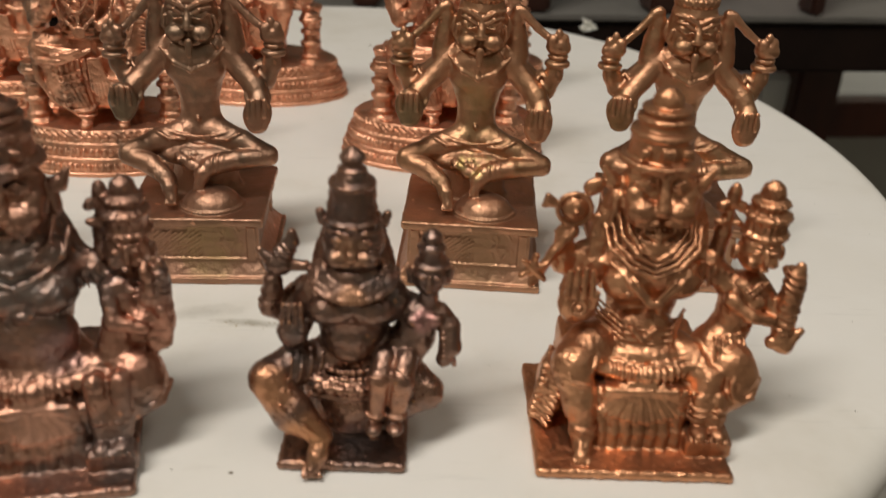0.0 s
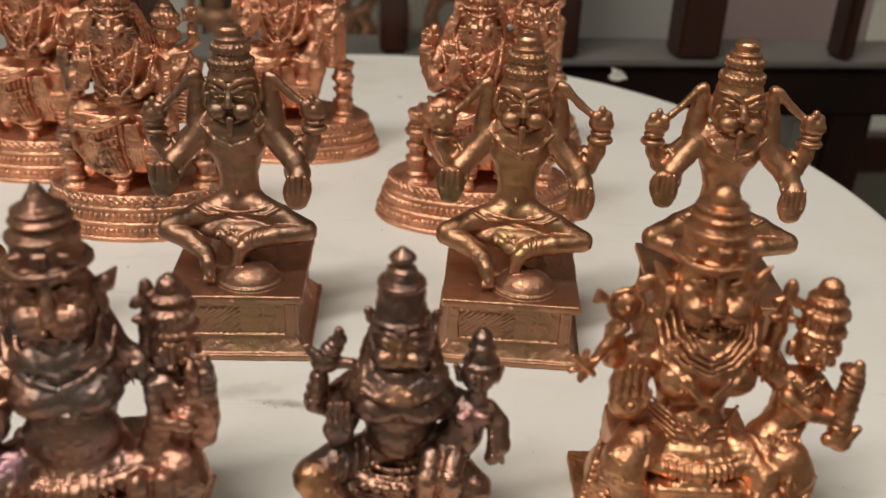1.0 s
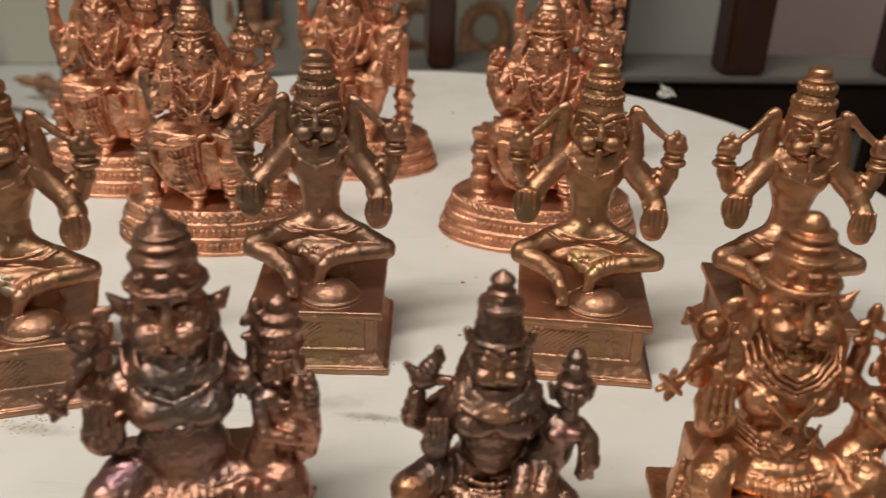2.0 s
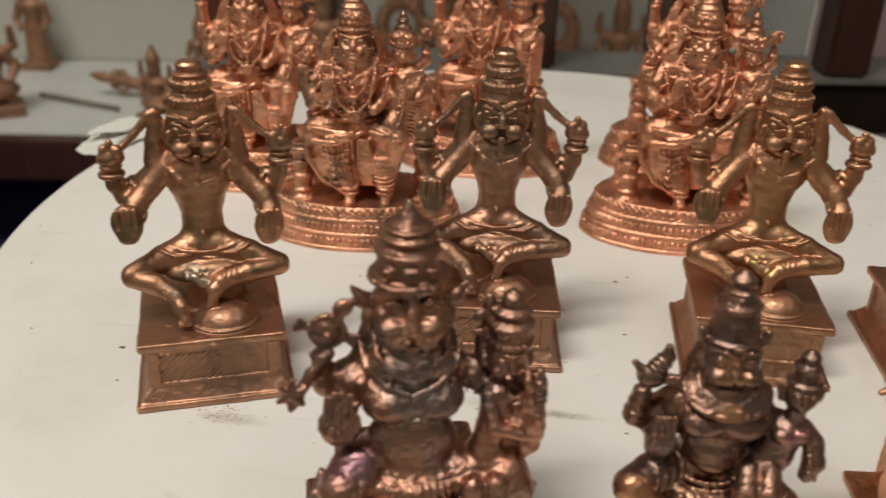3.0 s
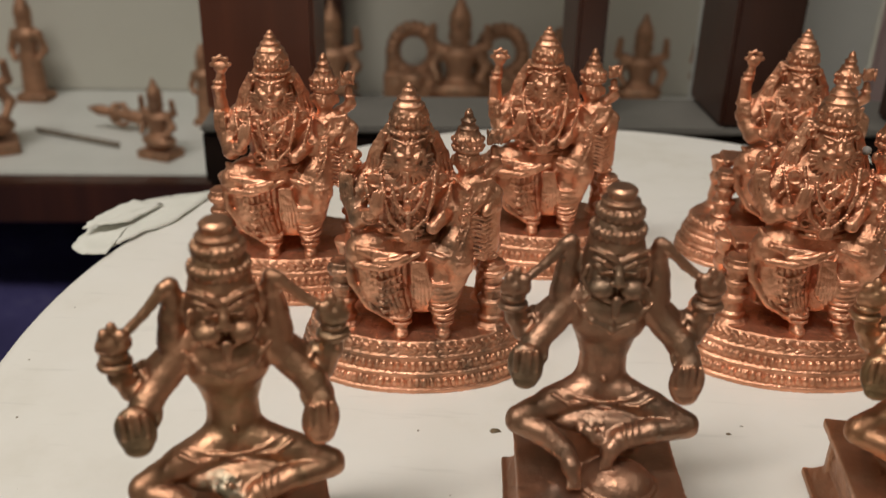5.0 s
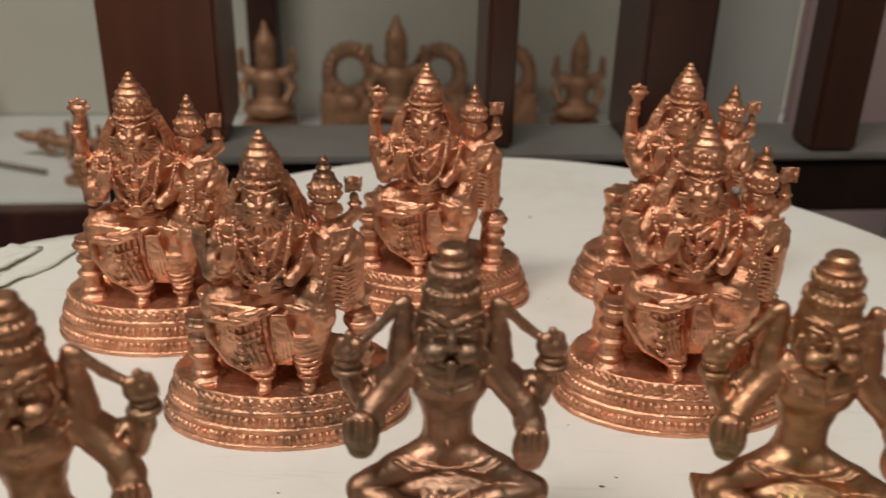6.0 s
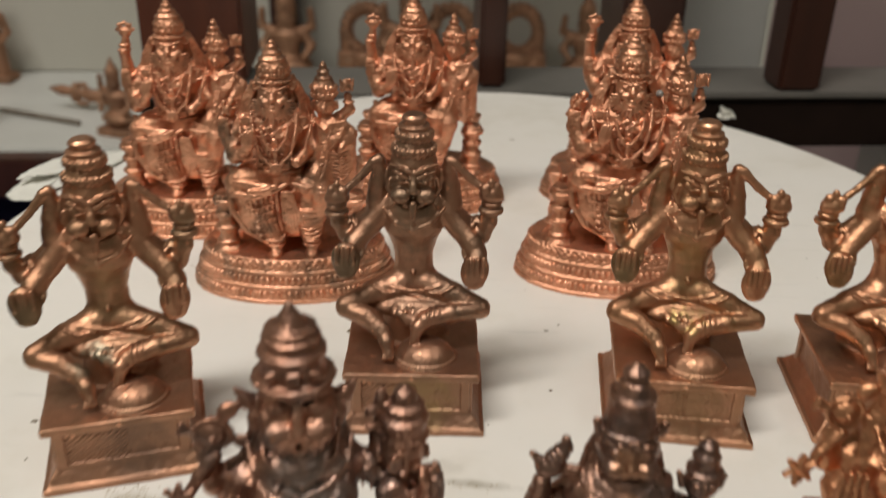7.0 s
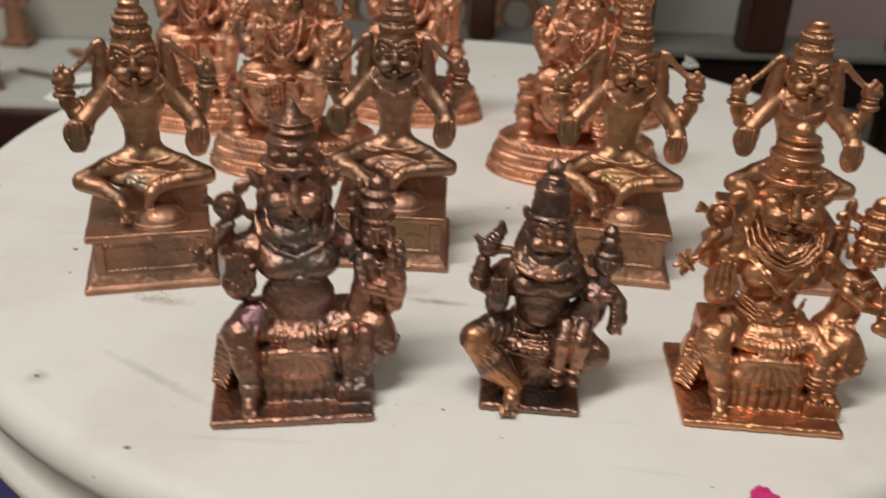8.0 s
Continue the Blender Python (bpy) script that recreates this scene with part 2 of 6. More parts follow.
def thing(name, bm, material, label="", category="", group="", kind="", m=None, smooth=False):
    me = bpy.data.meshes.new(name)
    bm.normal_update()
    bm.to_mesh(me)
    bm.free()
    if smooth:
        for p in me.polygons:
            p.use_smooth = True
    me.materials.append(material)
    ob = new(name, me)
    if m is not None:
        ob.matrix_world = m
    return tagged(ob, label, category, group, kind)


def part(name, bm, material, parent, label=""):
    ob = thing(name, bm, material, label)
    ob.parent = parent
    return ob


def box(bm, lo, hi, bevel=0.0):
    made = bmesh.ops.create_cube(bm, size=1.0, matrix=Matrix.LocRotScale([(a + b) / 2 for a, b in zip(lo, hi)], None, [b - a for a, b in zip(lo, hi)]))
    if bevel:
        edges = {e for v in made["verts"] for e in v.link_edges}
        bmesh.ops.bevel(bm, geom=list(edges), offset=bevel, segments=2, affect="EDGES")
    return bm


class Clay:
    """A solid modelled in centimetres by blending shapes, then skinned with a mesh."""

    def __init__(self, lo, hi, step):
        self.lo, self.step = np.array(lo, float), step
        n = [int(math.ceil((b - a) / step)) + 1 for a, b in zip(lo, hi)]
        self.axes = [(a + step * np.arange(k)).astype(np.float32) for a, k in zip(lo, n)]
        self.d = np.full(n, 0.4, np.float32)
        self.ease = 0.0

    def _near(self, lo, hi, pad):
        cut = []
        for ax, a, b in zip(self.axes, lo, hi):
            i, j = np.searchsorted(ax, [a - pad, b + pad])
            cut.append(slice(max(i - 1, 0), j + 1))
        x, y, z = (ax[c] for ax, c in zip(self.axes, cut))
        return tuple(cut), x[:, None, None], y[None, :, None], z[None, None, :]

    def blend(self, lo, hi, field, k=0.08, carve=False):
        k = k + self.ease
        cut, x, y, z = self._near(lo, hi, k + 2 * self.step)
        a = self.d[cut]
        if a.size == 0:
            return self
        b = field(x, y, z)
        if carve:
            b = -b
            h = np.maximum(k - np.abs(a - b), 0) / k
            self.d[cut] = np.maximum(a, b) + h * h * k / 4
        else:
            h = np.maximum(k - np.abs(a - b), 0) / k
            self.d[cut] = np.minimum(a, b) - h * h * k / 4
        return self

    def egg(self, c, r, k=0.08, turn=(0, 0, 0), carve=False):
        r = (r, r, r) if isinstance(r, (int, float)) else r
        big = max(r)
        m = np.array(Euler([radians(a) for a in turn]).to_matrix().transposed())

        def field(x, y, z):
            p = [x - c[0], y - c[1], z - c[2]]
            q = [sum(m[i][j] * p[j] for j in range(3)) for i in range(3)]
            k0 = np.sqrt(sum((q[i] / r[i]) ** 2 for i in range(3)))
            k1 = np.sqrt(sum((q[i] / r[i] ** 2) ** 2 for i in range(3))) + 1e-6
            return k0 * (k0 - 1) / k1

        return self.blend([v - big for v in c], [v + big for v in c], field, k, carve)

    def limb(self, a, b, ra, rb=None, k=0.08, flat=1.0):
        rb = ra if rb is None else rb
        a, b, big = np.array(a, float), np.array(b, float), max(ra, rb)
        ab = b - a
        n = float(ab @ ab) + 1e-9

        def field(x, y, z):
            t = np.clip(((x - a[0]) * ab[0] + (y - a[1]) * ab[1] + (z - a[2]) * ab[2]) / n, 0, 1)
            dx, dy, dz = x - a[0] - t * ab[0], (y - a[1] - t * ab[1]) / flat, z - a[2] - t * ab[2]
            return np.sqrt(dx * dx + dy * dy + dz * dz) - (ra + (rb - ra) * t)

        return self.blend(np.minimum(a, b) - big, np.maximum(a, b) + big, field, k)

    def path(self, pts, radii, k=0.08, flat=1.0):
        radii = [radii] * len(pts) if isinstance(radii, (int, float)) else radii
        for p, q, r, s in zip(pts, pts[1:], radii, radii[1:]):
            self.limb(p, q, r, s, k, flat)
        return self

    def slab(self, c, half, rnd=0.03, k=0.03, turn=0.0, carve=False):
        big = max(half[0], half[1]) * 1.5 if turn else None
        ca, sa = math.cos(radians(turn)), math.sin(radians(turn))
        reach = (big, big, half[2]) if turn else half

        def field(x, y, z):
            px, py = x - c[0], y - c[1]
            q = [np.abs(ca * px + sa * py) - half[0] + rnd, np.abs(-sa * px + ca * py) - half[1] + rnd, np.abs(z - c[2]) - half[2] + rnd]
            out = np.sqrt(sum(np.maximum(v, 0) ** 2 for v in q))
            return out + np.minimum(np.maximum(np.maximum(q[0], q[1]), q[2]), 0) - rnd

        return self.blend([v - h for v, h in zip(c, reach)], [v + h for v, h in zip(c, reach)], field, k, carve)

    def lathe(self, c, profile, k=0.05, squash=1.0, ribs=0, deep=0.0, lean=0.0):
        """Turned shape on an upright axis; profile: heights above c and radii. ribs: flutes round it."""
        zs, rs = np.array([p[0] for p in profile]), np.array([p[1] for p in profile])
        big = rs.max() + abs(lean)

        def field(x, y, z):
            px, py = x - c[0], (y - c[1] - lean * (z - c[2])) / squash
            rho = np.sqrt(px * px + py * py)
            want = np.interp(z - c[2], zs, rs).astype(np.float32)
            if ribs:
                want = want + deep * np.cos(ribs * np.arctan2(py, px))
            return np.maximum((rho - want) * 0.85, np.maximum(c[2] + zs[0] - z, z - c[2] - zs[-1]))

        return self.blend((c[0] - big, c[1] - big * squash, c[2] + zs[0]), (c[0] + big, c[1] + big * squash + abs(lean) * zs[-1], c[2] + zs[-1]), field, k)

    def foot(self, low, high, wide, narrow, k):
        """A square block whose sides slope inwards from low to high."""
        def field(x, y, z):
            side = np.maximum(np.abs(x), np.abs(y)) - (wide + (narrow - wide) * (z - low) / (high - low))
            return np.maximum(side * 0.82, np.maximum(low - z, z - high))

        self.blend((-wide, -wide, low), (wide, wide, high), field, k)

    def ring(self, c, big, r, k=0.04, squash=1.0, turn=(0, 0, 0), rope=0, start=0.0, end=360.0):
        """A band round an axis, plain or twisted like a rope, or the part of it between two angles."""
        m = np.array(Euler([radians(a) for a in turn]).to_matrix().transposed())
        reach = big * max(1, squash) + r

        def field(x, y, z):
            p = [x - c[0], y - c[1], z - c[2]]
            q = [sum(m[i][j] * p[j] for j in range(3)) for i in range(3)]
            qy = q[1] / squash
            ang = np.arctan2(qy, q[0])
            rad = r * (0.8 + 0.3 * np.abs(np.cos(rope / 2 * ang))) if rope else r
            d = np.sqrt((np.sqrt(q[0] ** 2 + qy**2) - big) ** 2 + q[2] ** 2) - rad
            if end - start < 360:
                mid, half = radians((start + end) / 2), radians((end - start) / 2)
                off = np.abs((ang - mid + math.pi) % (2 * math.pi) - math.pi) - half
                d = np.maximum(d, off * big)
            return d

        return self.blend([v - reach for v in c], [v + reach for v in c], field, k)

    def beads(self, pts, r, count, k=0.02):
        """Small balls strung along a line of points."""
        pts = np.array(pts, float)
        run = np.r_[0, np.cumsum(np.linalg.norm(np.diff(pts, axis=0), axis=1))]
        for s in np.linspace(0, run[-1], count):
            self.egg([np.interp(s, run, pts[:, i]) for i in range(3)], r, k)
        return self

    def weather(self, deep, wave, seed):
        """Uneven skin left by the mould: soft random swellings, wave centimetres across."""
        rng = np.random.default_rng(seed)
        near = np.abs(self.d) < 3 * self.step
        at = np.argwhere(near)
        p = at * (self.step / wave)
        cell, f = np.floor(p).astype(int), (p - np.floor(p)).astype(np.float32)
        f = f * f * (3 - 2 * f)
        table = rng.uniform(-1, 1, tuple(cell.max(0) + 2)).astype(np.float32)
        value = np.zeros(len(at), np.float32)
        for i in (0, 1):
            for j in (0, 1):
                for k in (0, 1):
                    part_of = np.where(i, f[:, 0], 1 - f[:, 0]) * np.where(j, f[:, 1], 1 - f[:, 1]) * np.where(k, f[:, 2], 1 - f[:, 2])
                    value += part_of * table[cell[:, 0] + i, cell[:, 1] + j, cell[:, 2] + k]
        self.d[near] += deep * value
        return self

    def soften(self, times=1):
        """Round off creases and sharp edges, as wax and casting do."""
        for _ in range(times):
            for axis in range(3):
                d = np.swapaxes(self.d, 0, axis)
                e = d.copy()
                e[1:-1] = 0.5 * d[1:-1] + 0.25 * (d[:-2] + d[2:])
                self.d = np.ascontiguousarray(np.swapaxes(e, 0, axis))
        return self

    def skin(self, name, keep=0.58):
        d, n = self.d, np.array(self.d.shape)
        inside = d < 0
        cells = np.zeros(n - 1, np.int8)
        for i in (0, 1):
            for j in (0, 1):
                for k in (0, 1):
                    cells += inside[i : n[0] - 1 + i, j : n[1] - 1 + j, k : n[2] - 1 + k]
        live = (cells > 0) & (cells < 8)
        where = np.argwhere(live)
        index = np.full(n - 1, -1, np.int32)
        index[live] = np.arange(len(where))
        total, hits = np.zeros((len(where), 3), np.float32), np.zeros((len(where), 1), np.float32)
        corner = [(i, j, k) for i in (0, 1) for j in (0, 1) for k in (0, 1)]
        for a in corner:
            for axis in range(3):
                if a[axis]:
                    continue
                b = list(a)
                b[axis] = 1
                da, db = d[tuple((where + a).T)], d[tuple((where + b).T)]
                cross = (da < 0) != (db < 0)
                t = np.where(cross, da / np.where(cross, da - db, 1), 0)
                p = np.array(a, np.float32)[None].repeat(len(where), 0)
                p[:, axis] = t
                total += p * cross[:, None]
                hits += cross[:, None]
        verts = (where + total / hits) * self.step + self.lo
        quads = []
        for axis in range(3):
            u, v = (axis + 1) % 3, (axis + 2) % 3
            lo = [slice(None)] * 3
            hi = [slice(None)] * 3
            lo[axis], hi[axis] = slice(0, -1), slice(1, None)
            change = inside[tuple(lo)] != inside[tuple(hi)]
            at = np.argwhere(change)
            at = at[(at[:, u] > 0) & (at[:, v] > 0) & (at[:, u] < n[u] - 1) & (at[:, v] < n[v] - 1)]
            du, dv = np.eye(3, dtype=int)[u], np.eye(3, dtype=int)[v]
            ring = [index[tuple((at - s).T)] for s in (du * 0, du, du + dv, dv)]
            out = inside[tuple(at.T)]
            q = np.stack(ring, 1)
            quads.append(np.where(out[:, None], q, q[:, ::-1]))
        quads = np.concatenate(quads)
        quads = quads[(quads >= 0).all(1)]
        verts[:, 2] = np.maximum(verts[:, 2], 0.0)
        me = bpy.data.meshes.new(name)
        me.vertices.add(len(verts))
        me.vertices.foreach_set("co", (verts * 0.01).astype(np.float32).ravel())
        me.loops.add(quads.size)
        me.loops.foreach_set("vertex_index", quads.astype(np.int32).ravel())
        me.polygons.add(len(quads))
        me.polygons.foreach_set("loop_start", np.arange(0, quads.size, 4, dtype=np.int32))
        me.polygons.foreach_set("use_smooth", np.ones(len(quads), bool))
        me.update(calc_edges=True)
        me.validate()
        # thin out the flat stretches, keep the fine ones
        ob = new("clay", me)
        thin = ob.modifiers.new("thin", "DECIMATE")
        thin.ratio = keep
        out = bpy.data.meshes.new_from_object(ob.evaluated_get(bpy.context.evaluated_depsgraph_get()))
        out.name = name
        bpy.data.objects.remove(ob)
        bpy.data.meshes.remove(me)
        for p in out.polygons:
            p.use_smooth = True
        return out


# ---- the figurines ----


def both(f):
    for s in (-1, 1):
        f(s)


def crossed_leg_mesh():
    """A four-armed figure seated cross-legged on a square pedestal."""
    c = Clay((-2.2, -1.8, -0.1), (2.2, 1.8, 7.0), 0.025)
    # pedestal
    c.slab((0, 0, 0.08), (1.64, 1.64, 0.08), 0.04, 0.02)
    c.foot(0.1, 0.5, 1.6, 1.32, 0.03)
    c.slab((0, 0, 0.8), (1.30, 1.30, 0.6), 0.05, 0.05)
    both(lambda s: c.slab((s * 1.2, -1.31, 0.85), (0.1, 0.05, 0.44), 0.02, 0.02))
    both(lambda s: c.slab((1.31, s * 1.2, 0.85), (0.05, 0.1, 0.44), 0.02, 0.02))
    both(lambda s: c.slab((-1.31, s * 1.2, 0.85), (0.05, 0.1, 0.44), 0.02, 0.02))
    c.slab((0, -1.31, 0.46), (1.28, 0.05, 0.05), 0.02, 0.02)
    rnd = random.Random(3)
    for i in range(9):
        for j in range(6):
            x, z = -1.0 + 0.13 * i + rnd.uniform(-0.02, 0.02), 0.58 + 0.105 * j
            c.limb((x - 0.05, -1.305, z - 0.04), (x + 0.05, -1.305, z + 0.04), 0.024, 0.02, 0.02)
    for i in range(14):
        x = rnd.uniform(0.25, 1.05)
        z = rnd.uniform(0.55, 1.15)
        c.limb((x, -1.3, z), (x + rnd.uniform(-0.1, 0.1), -1.3, z + rnd.uniform(-0.25, 0.25)), 0.02, 0.015, 0.03)
    c.slab((0, 0, 1.44), (1.50, 1.50, 0.1), 0.055, 0.03)
    # cushion
    c.egg((0.3, -0.72, 1.5), (0.66, 0.58, 0.46), 0.04)
    c.ring((0.3, -0.72, 1.57), 0.66, 0.05, 0.03, 0.88, rope=52)
    c.lathe((0, 0.35, 1.5), [(0, 0.8), (0.5, 0.7), (1.2, 0.62)], 0.1, 0.8)
    # legs: thighs sloping straight from the waist to the knees, one foot set down, the other turned under
    both(lambda s: c.path([(s * 0.28, 0.28, 2.84), (s * 0.9, 0.06, 2.7), (s * 1.5, -0.2, 2.54)], [0.38, 0.28, 0.21], 0.08))
    both(lambda s: c.egg((s * 1.54, -0.22, 2.5), (0.2, 0.21, 0.22), 0.05))
    c.path([(-1.52, -0.24, 2.46), (-1.06, -0.4, 2.36), (-0.66, -0.62, 2.14)], [0.21, 0.23, 0.19], 0.03)
    c.path([(-0.66, -0.62, 2.14), (-0.56, -0.82, 1.96), (-0.5, -0.98, 1.76)], [0.18, 0.17, 0.11], 0.04)
    for i in range(4):
        c.limb((-0.6 + 0.06 * i, -0.96, 1.82), (-0.62 + 0.065 * i, -1.08, 1.7), 0.04, 0.034, 0.01)
    c.path([(1.52, -0.24, 2.48), (0.85, -0.38, 2.46), (0.3, -0.52, 2.36)], [0.21, 0.22, 0.19], 0.03)
    c.path([(0.3, -0.52, 2.36), (0.13, -0.64, 2.22), (0.06, -0.76, 2.0)], [0.19, 0.17, 0.11], 0.04)
    for i in range(4):
        c.limb((-0.02 + 0.055 * i, -0.76, 2.06), (-0.04 + 0.06 * i, -0.84, 1.94), 0.036, 0.03, 0.01)
    for i in range(3):
        c.ring((-0.78 + 0.09 * i, -0.56 - 0.05 * i, 2.2 - 0.06 * i), 0.19, 0.035, 0.015, turn=(20, 58, 0))
        c.ring((0.4 + 0.11 * i, -0.5 + 0.03 * i, 2.39 + 0.015 * i), 0.195, 0.035, 0.015, turn=(0, 82, -14))
    c.egg((0, -0.06, 2.44), (0.9, 0.36, 0.26), 0.08)
    c.path([(-0.4, -0.34, 2.5), (-0.1, -0.46, 2.34), (0.2, -0.5, 2.3)], [0.1, 0.14, 0.12], 0.06)
    rough = random.Random(8)
    for _ in range(22):
        c.egg((rough.uniform(-0.42, 0.25), rough.uniform(-0.5, -0.32), rough.uniform(2.4, 2.6)), rough.uniform(0.03, 0.055), 0.04)
    # cord of beads round the hips, folds of the loincloth over the thighs
    c.beads([(-0.74, 0.02, 3.02), (-0.44, -0.12, 2.94), (0, -0.17, 2.9), (0.44, -0.12, 2.94), (0.74, 0.02, 3.02)], 0.036, 26, 0.03)
    both(lambda s: c.path([(s * 0.3, -0.14, 2.84), (s * 0.62, -0.2, 2.86), (s * 0.9, -0.1, 2.98)], [0.03, 0.035, 0.025], 0.04))
    # torso: narrow waist, broad flat chest under sloping shoulders
    c.lathe((0, 0.38, 2.5), [(0, 0.62), (0.35, 0.58), (0.6, 0.5), (0.78, 0.44), (1.1, 0.42), (1.4, 0.5), (1.7, 0.62), (2.0, 0.67), (2.25, 0.56), (2.5, 0.34)], 0.08, 0.68)
    both(lambda s: c.egg((s * 0.28, 0.16, 4.36), (0.34, 0.16, 0.26), 0.16))
    both(lambda s: c.limb((s * 0.28, 0.3, 4.98), (s * 0.7, 0.36, 4.66), 0.2, 0.24, 0.1))
    c.egg((0, 0.05, 3.25), (0.05, 0.06, 0.05), 0.05)
    # scored collar lying on the breast, edged by two lapels that meet in a point
    c.egg((0, 0.14, 4.7), (0.6, 0.36, 0.34), 0.08)
    for i in range(13):
        u = (i - 6) / 6
        c.limb((0.4 * u, -0.17 + 0.16 * abs(u), 4.84 + 0.1 * abs(u)), (0.54 * u, -0.2 + 0.2 * abs(u), 4.42 + 0.28 * abs(u)), 0.044, 0.034, 0.012)
    both(lambda s: c.path([(s * 0.66, 0.02, 4.84), (s * 0.36, -0.15, 4.56), (0, -0.21, 4.4)], [0.04, 0.045, 0.045], 0.06))
    # head: broad brow, slanting eyes, round cheeks, tongue out over the chin
    c.egg((0, 0.34, 5.52), (0.56, 0.48, 0.6), 0.06)
    c.slab((0, 0.2, 5.52), (0.45, 0.28, 0.38), 0.16, 0.06)
    c.egg((0, 0.16, 5.12), (0.4, 0.32, 0.26), 0.08)
    both(lambda s: c.egg((s * 0.25, -0.13, 5.2), (0.23, 0.2, 0.19), 0.02))
    c.path([(0, -0.1, 5.7), (0, -0.2, 5.46), (0, -0.24, 5.36)], [0.05, 0.085, 0.1], 0.03)
    both(lambda s: c.egg((s * 0.1, -0.24, 5.35), (0.06, 0.06, 0.05), 0.02))
    both(lambda s: c.egg((s * 0.27, -0.07, 5.56), (0.16, 0.07, 0.075), 0.012, (0, s * -18, 0)))
    both(lambda s: c.path([(s * 0.09, -0.15, 5.58), (s * 0.26, -0.16, 5.7), (s * 0.46, -0.02, 5.72)], [0.03, 0.04, 0.025], 0.008))
    both(lambda s: c.path([(s * 0.1, -0.16, 5.52), (s * 0.27, -0.15, 5.49), (s * 0.44, -0.03, 5.58)], 0.024, 0.008))
    both(lambda s: c.path([(s * 0.05, -0.14, 5.72), (s * 0.26, -0.14, 5.84), (s * 0.5, 0.02, 5.86)], [0.04, 0.045, 0.03], 0.01))
    both(lambda s: c.path([(s * 0.5, 0.04, 5.5), (s * 0.54, 0.1, 5.3), (s * 0.44, 0.06, 5.1)], [0.05, 0.06, 0.05], 0.03))
    c.path([(-0.2, -0.14, 5.0), (0, -0.22, 4.98), (0.2, -0.14, 5.0)], [0.05, 0.06, 0.05], 0.02)
    c.limb((0, -0.26, 5.04), (0, -0.29, 4.76), 0.085, 0.055, 0.012, 0.7)
    both(lambda s: c.egg((s * 0.56, 0.38, 5.42), (0.09, 0.13, 0.22), 0.04))
    # crown: a stepped cap with two twisted bands and a flat knob
    c.lathe((0, 0.37, 5.82), [(0, 0.5), (0.16, 0.46), (0.24, 0.41), (0.44, 0.39), (0.5, 0.34), (0.7, 0.33), (0.76, 0.29), (0.8, 0.24), (0.98, 0.235), (1.04, 0.2)], 0.03)
    for z, r, n in ((6.1, 0.44, 24), (6.42, 0.37, 20)):
        for i in range(n):
            a, b = 2 * math.pi * i / n, 2 * math.pi * (i + 0.9) / n
            c.limb((r * math.cos(a), 0.37 + r * math.sin(a), z - 0.045), (r * math.cos(b), 0.37 + r * math.sin(b), z + 0.045), 0.055, 0.055, 0.014)
    c.ring((0, 0.37, 6.6), 0.29, 0.045, 0.03)
    c.ring((0, 0.37, 6.78), 0.215, 0.045, 0.02)

    # arms: front hands with open palms, rear hands with emblems and a thin curved rod
    def arm(s, dz, hand):
        c.path([(s * 0.66, 0.36, 4.66), (s * 1.0, 0.22, 4.3), (s * 1.28, 0.02, 4.02), (s * 1.4, -0.2, 3.8)], [0.26, 0.24, 0.24, 0.21], 0.07)
        c.ring((s * 1.34, -0.1, 3.86), 0.25, 0.05, 0.03, turn=(60, 0, s * 20))
        hx, hz = s * hand[0], hand[1]
        c.egg((hx, -0.36, hz), (0.31, 0.17, 0.40), 0.06, (-14, s * 8, 0))
        for i in range(4):
            x = hx + (i - 1.5) * 0.115
            c.limb((x, -0.5, hz - 0.02), (x, -0.46, hz + 0.33), 0.05, 0.045, 0.012)
        c.egg((hx, -0.42, hz - 0.3), (0.2, 0.15, 0.12), 0.06)
        c.path([(s * 0.72, 0.5, 4.66), (s * 1.2, 0.4, 4.26), (s * 1.48, 0.28, 4.1), (s * 1.63, 0.28, 4.4 + dz / 2), (s * 1.68, 0.3, 4.7 + dz)], [0.24, 0.22, 0.21, 0.19, 0.17], 0.06)
        c.ring((s * 1.2, 0.36, 4.28), 0.24, 0.05, 0.02, turn=(0, s * -50, 0))
        c.ring((s * 1.69, 0.3, 4.62 + dz), 0.21, 0.065, 0.02)
        c.ring((s * 1.69, 0.3, 4.78 + dz), 0.18, 0.045, 0.02)
        c.ring((s * 1.5, 0.36, 4.3 + dz / 2), 0.19, 0.045, 0.02, turn=(0, s * 50, 0))
        c.egg((s * 1.66, 0.26, 5.0 + dz), (0.26, 0.21, 0.21), 0.04)
        c.egg((s * 1.54, 0.16, 5.14 + dz), (0.12, 0.11, 0.14), 0.03)
        c.egg((s * 1.78, 0.22, 5.16 + dz), (0.1, 0.1, 0.13), 0.03)
        c.egg((s * 1.66, 0.2, 5.28 + dz), (0.08, 0.08, 0.12), 0.03)
        c.egg((s * 1.85, 0.2, 4.98 + dz), (0.09, 0.08, 0.12), 0.03)
        c.path([(s * 1.5, 0.26, 5.14 + dz), (s * 1.18, 0.3, 5.42 + dz * 0.6), (s * 0.86, 0.36, 5.78), (s * 0.76, 0.4, 5.8), (s * 0.74, 0.42, 5.6), (s * 0.78, 0.44, 5.2), (s * 0.8, 0.44, 4.8)], [0.075, 0.085, 0.095, 0.12, 0.16, 0.22, 0.27], 0.05)

    arm(-1, -0.02, (1.46, 3.76))
    arm(1, 0.1, (1.36, 3.54))
    c.weather(0.012, 0.34, 5)
    c.weather(0.007, 0.1, 6)
    return c.skin("crossed_leg_figurine")


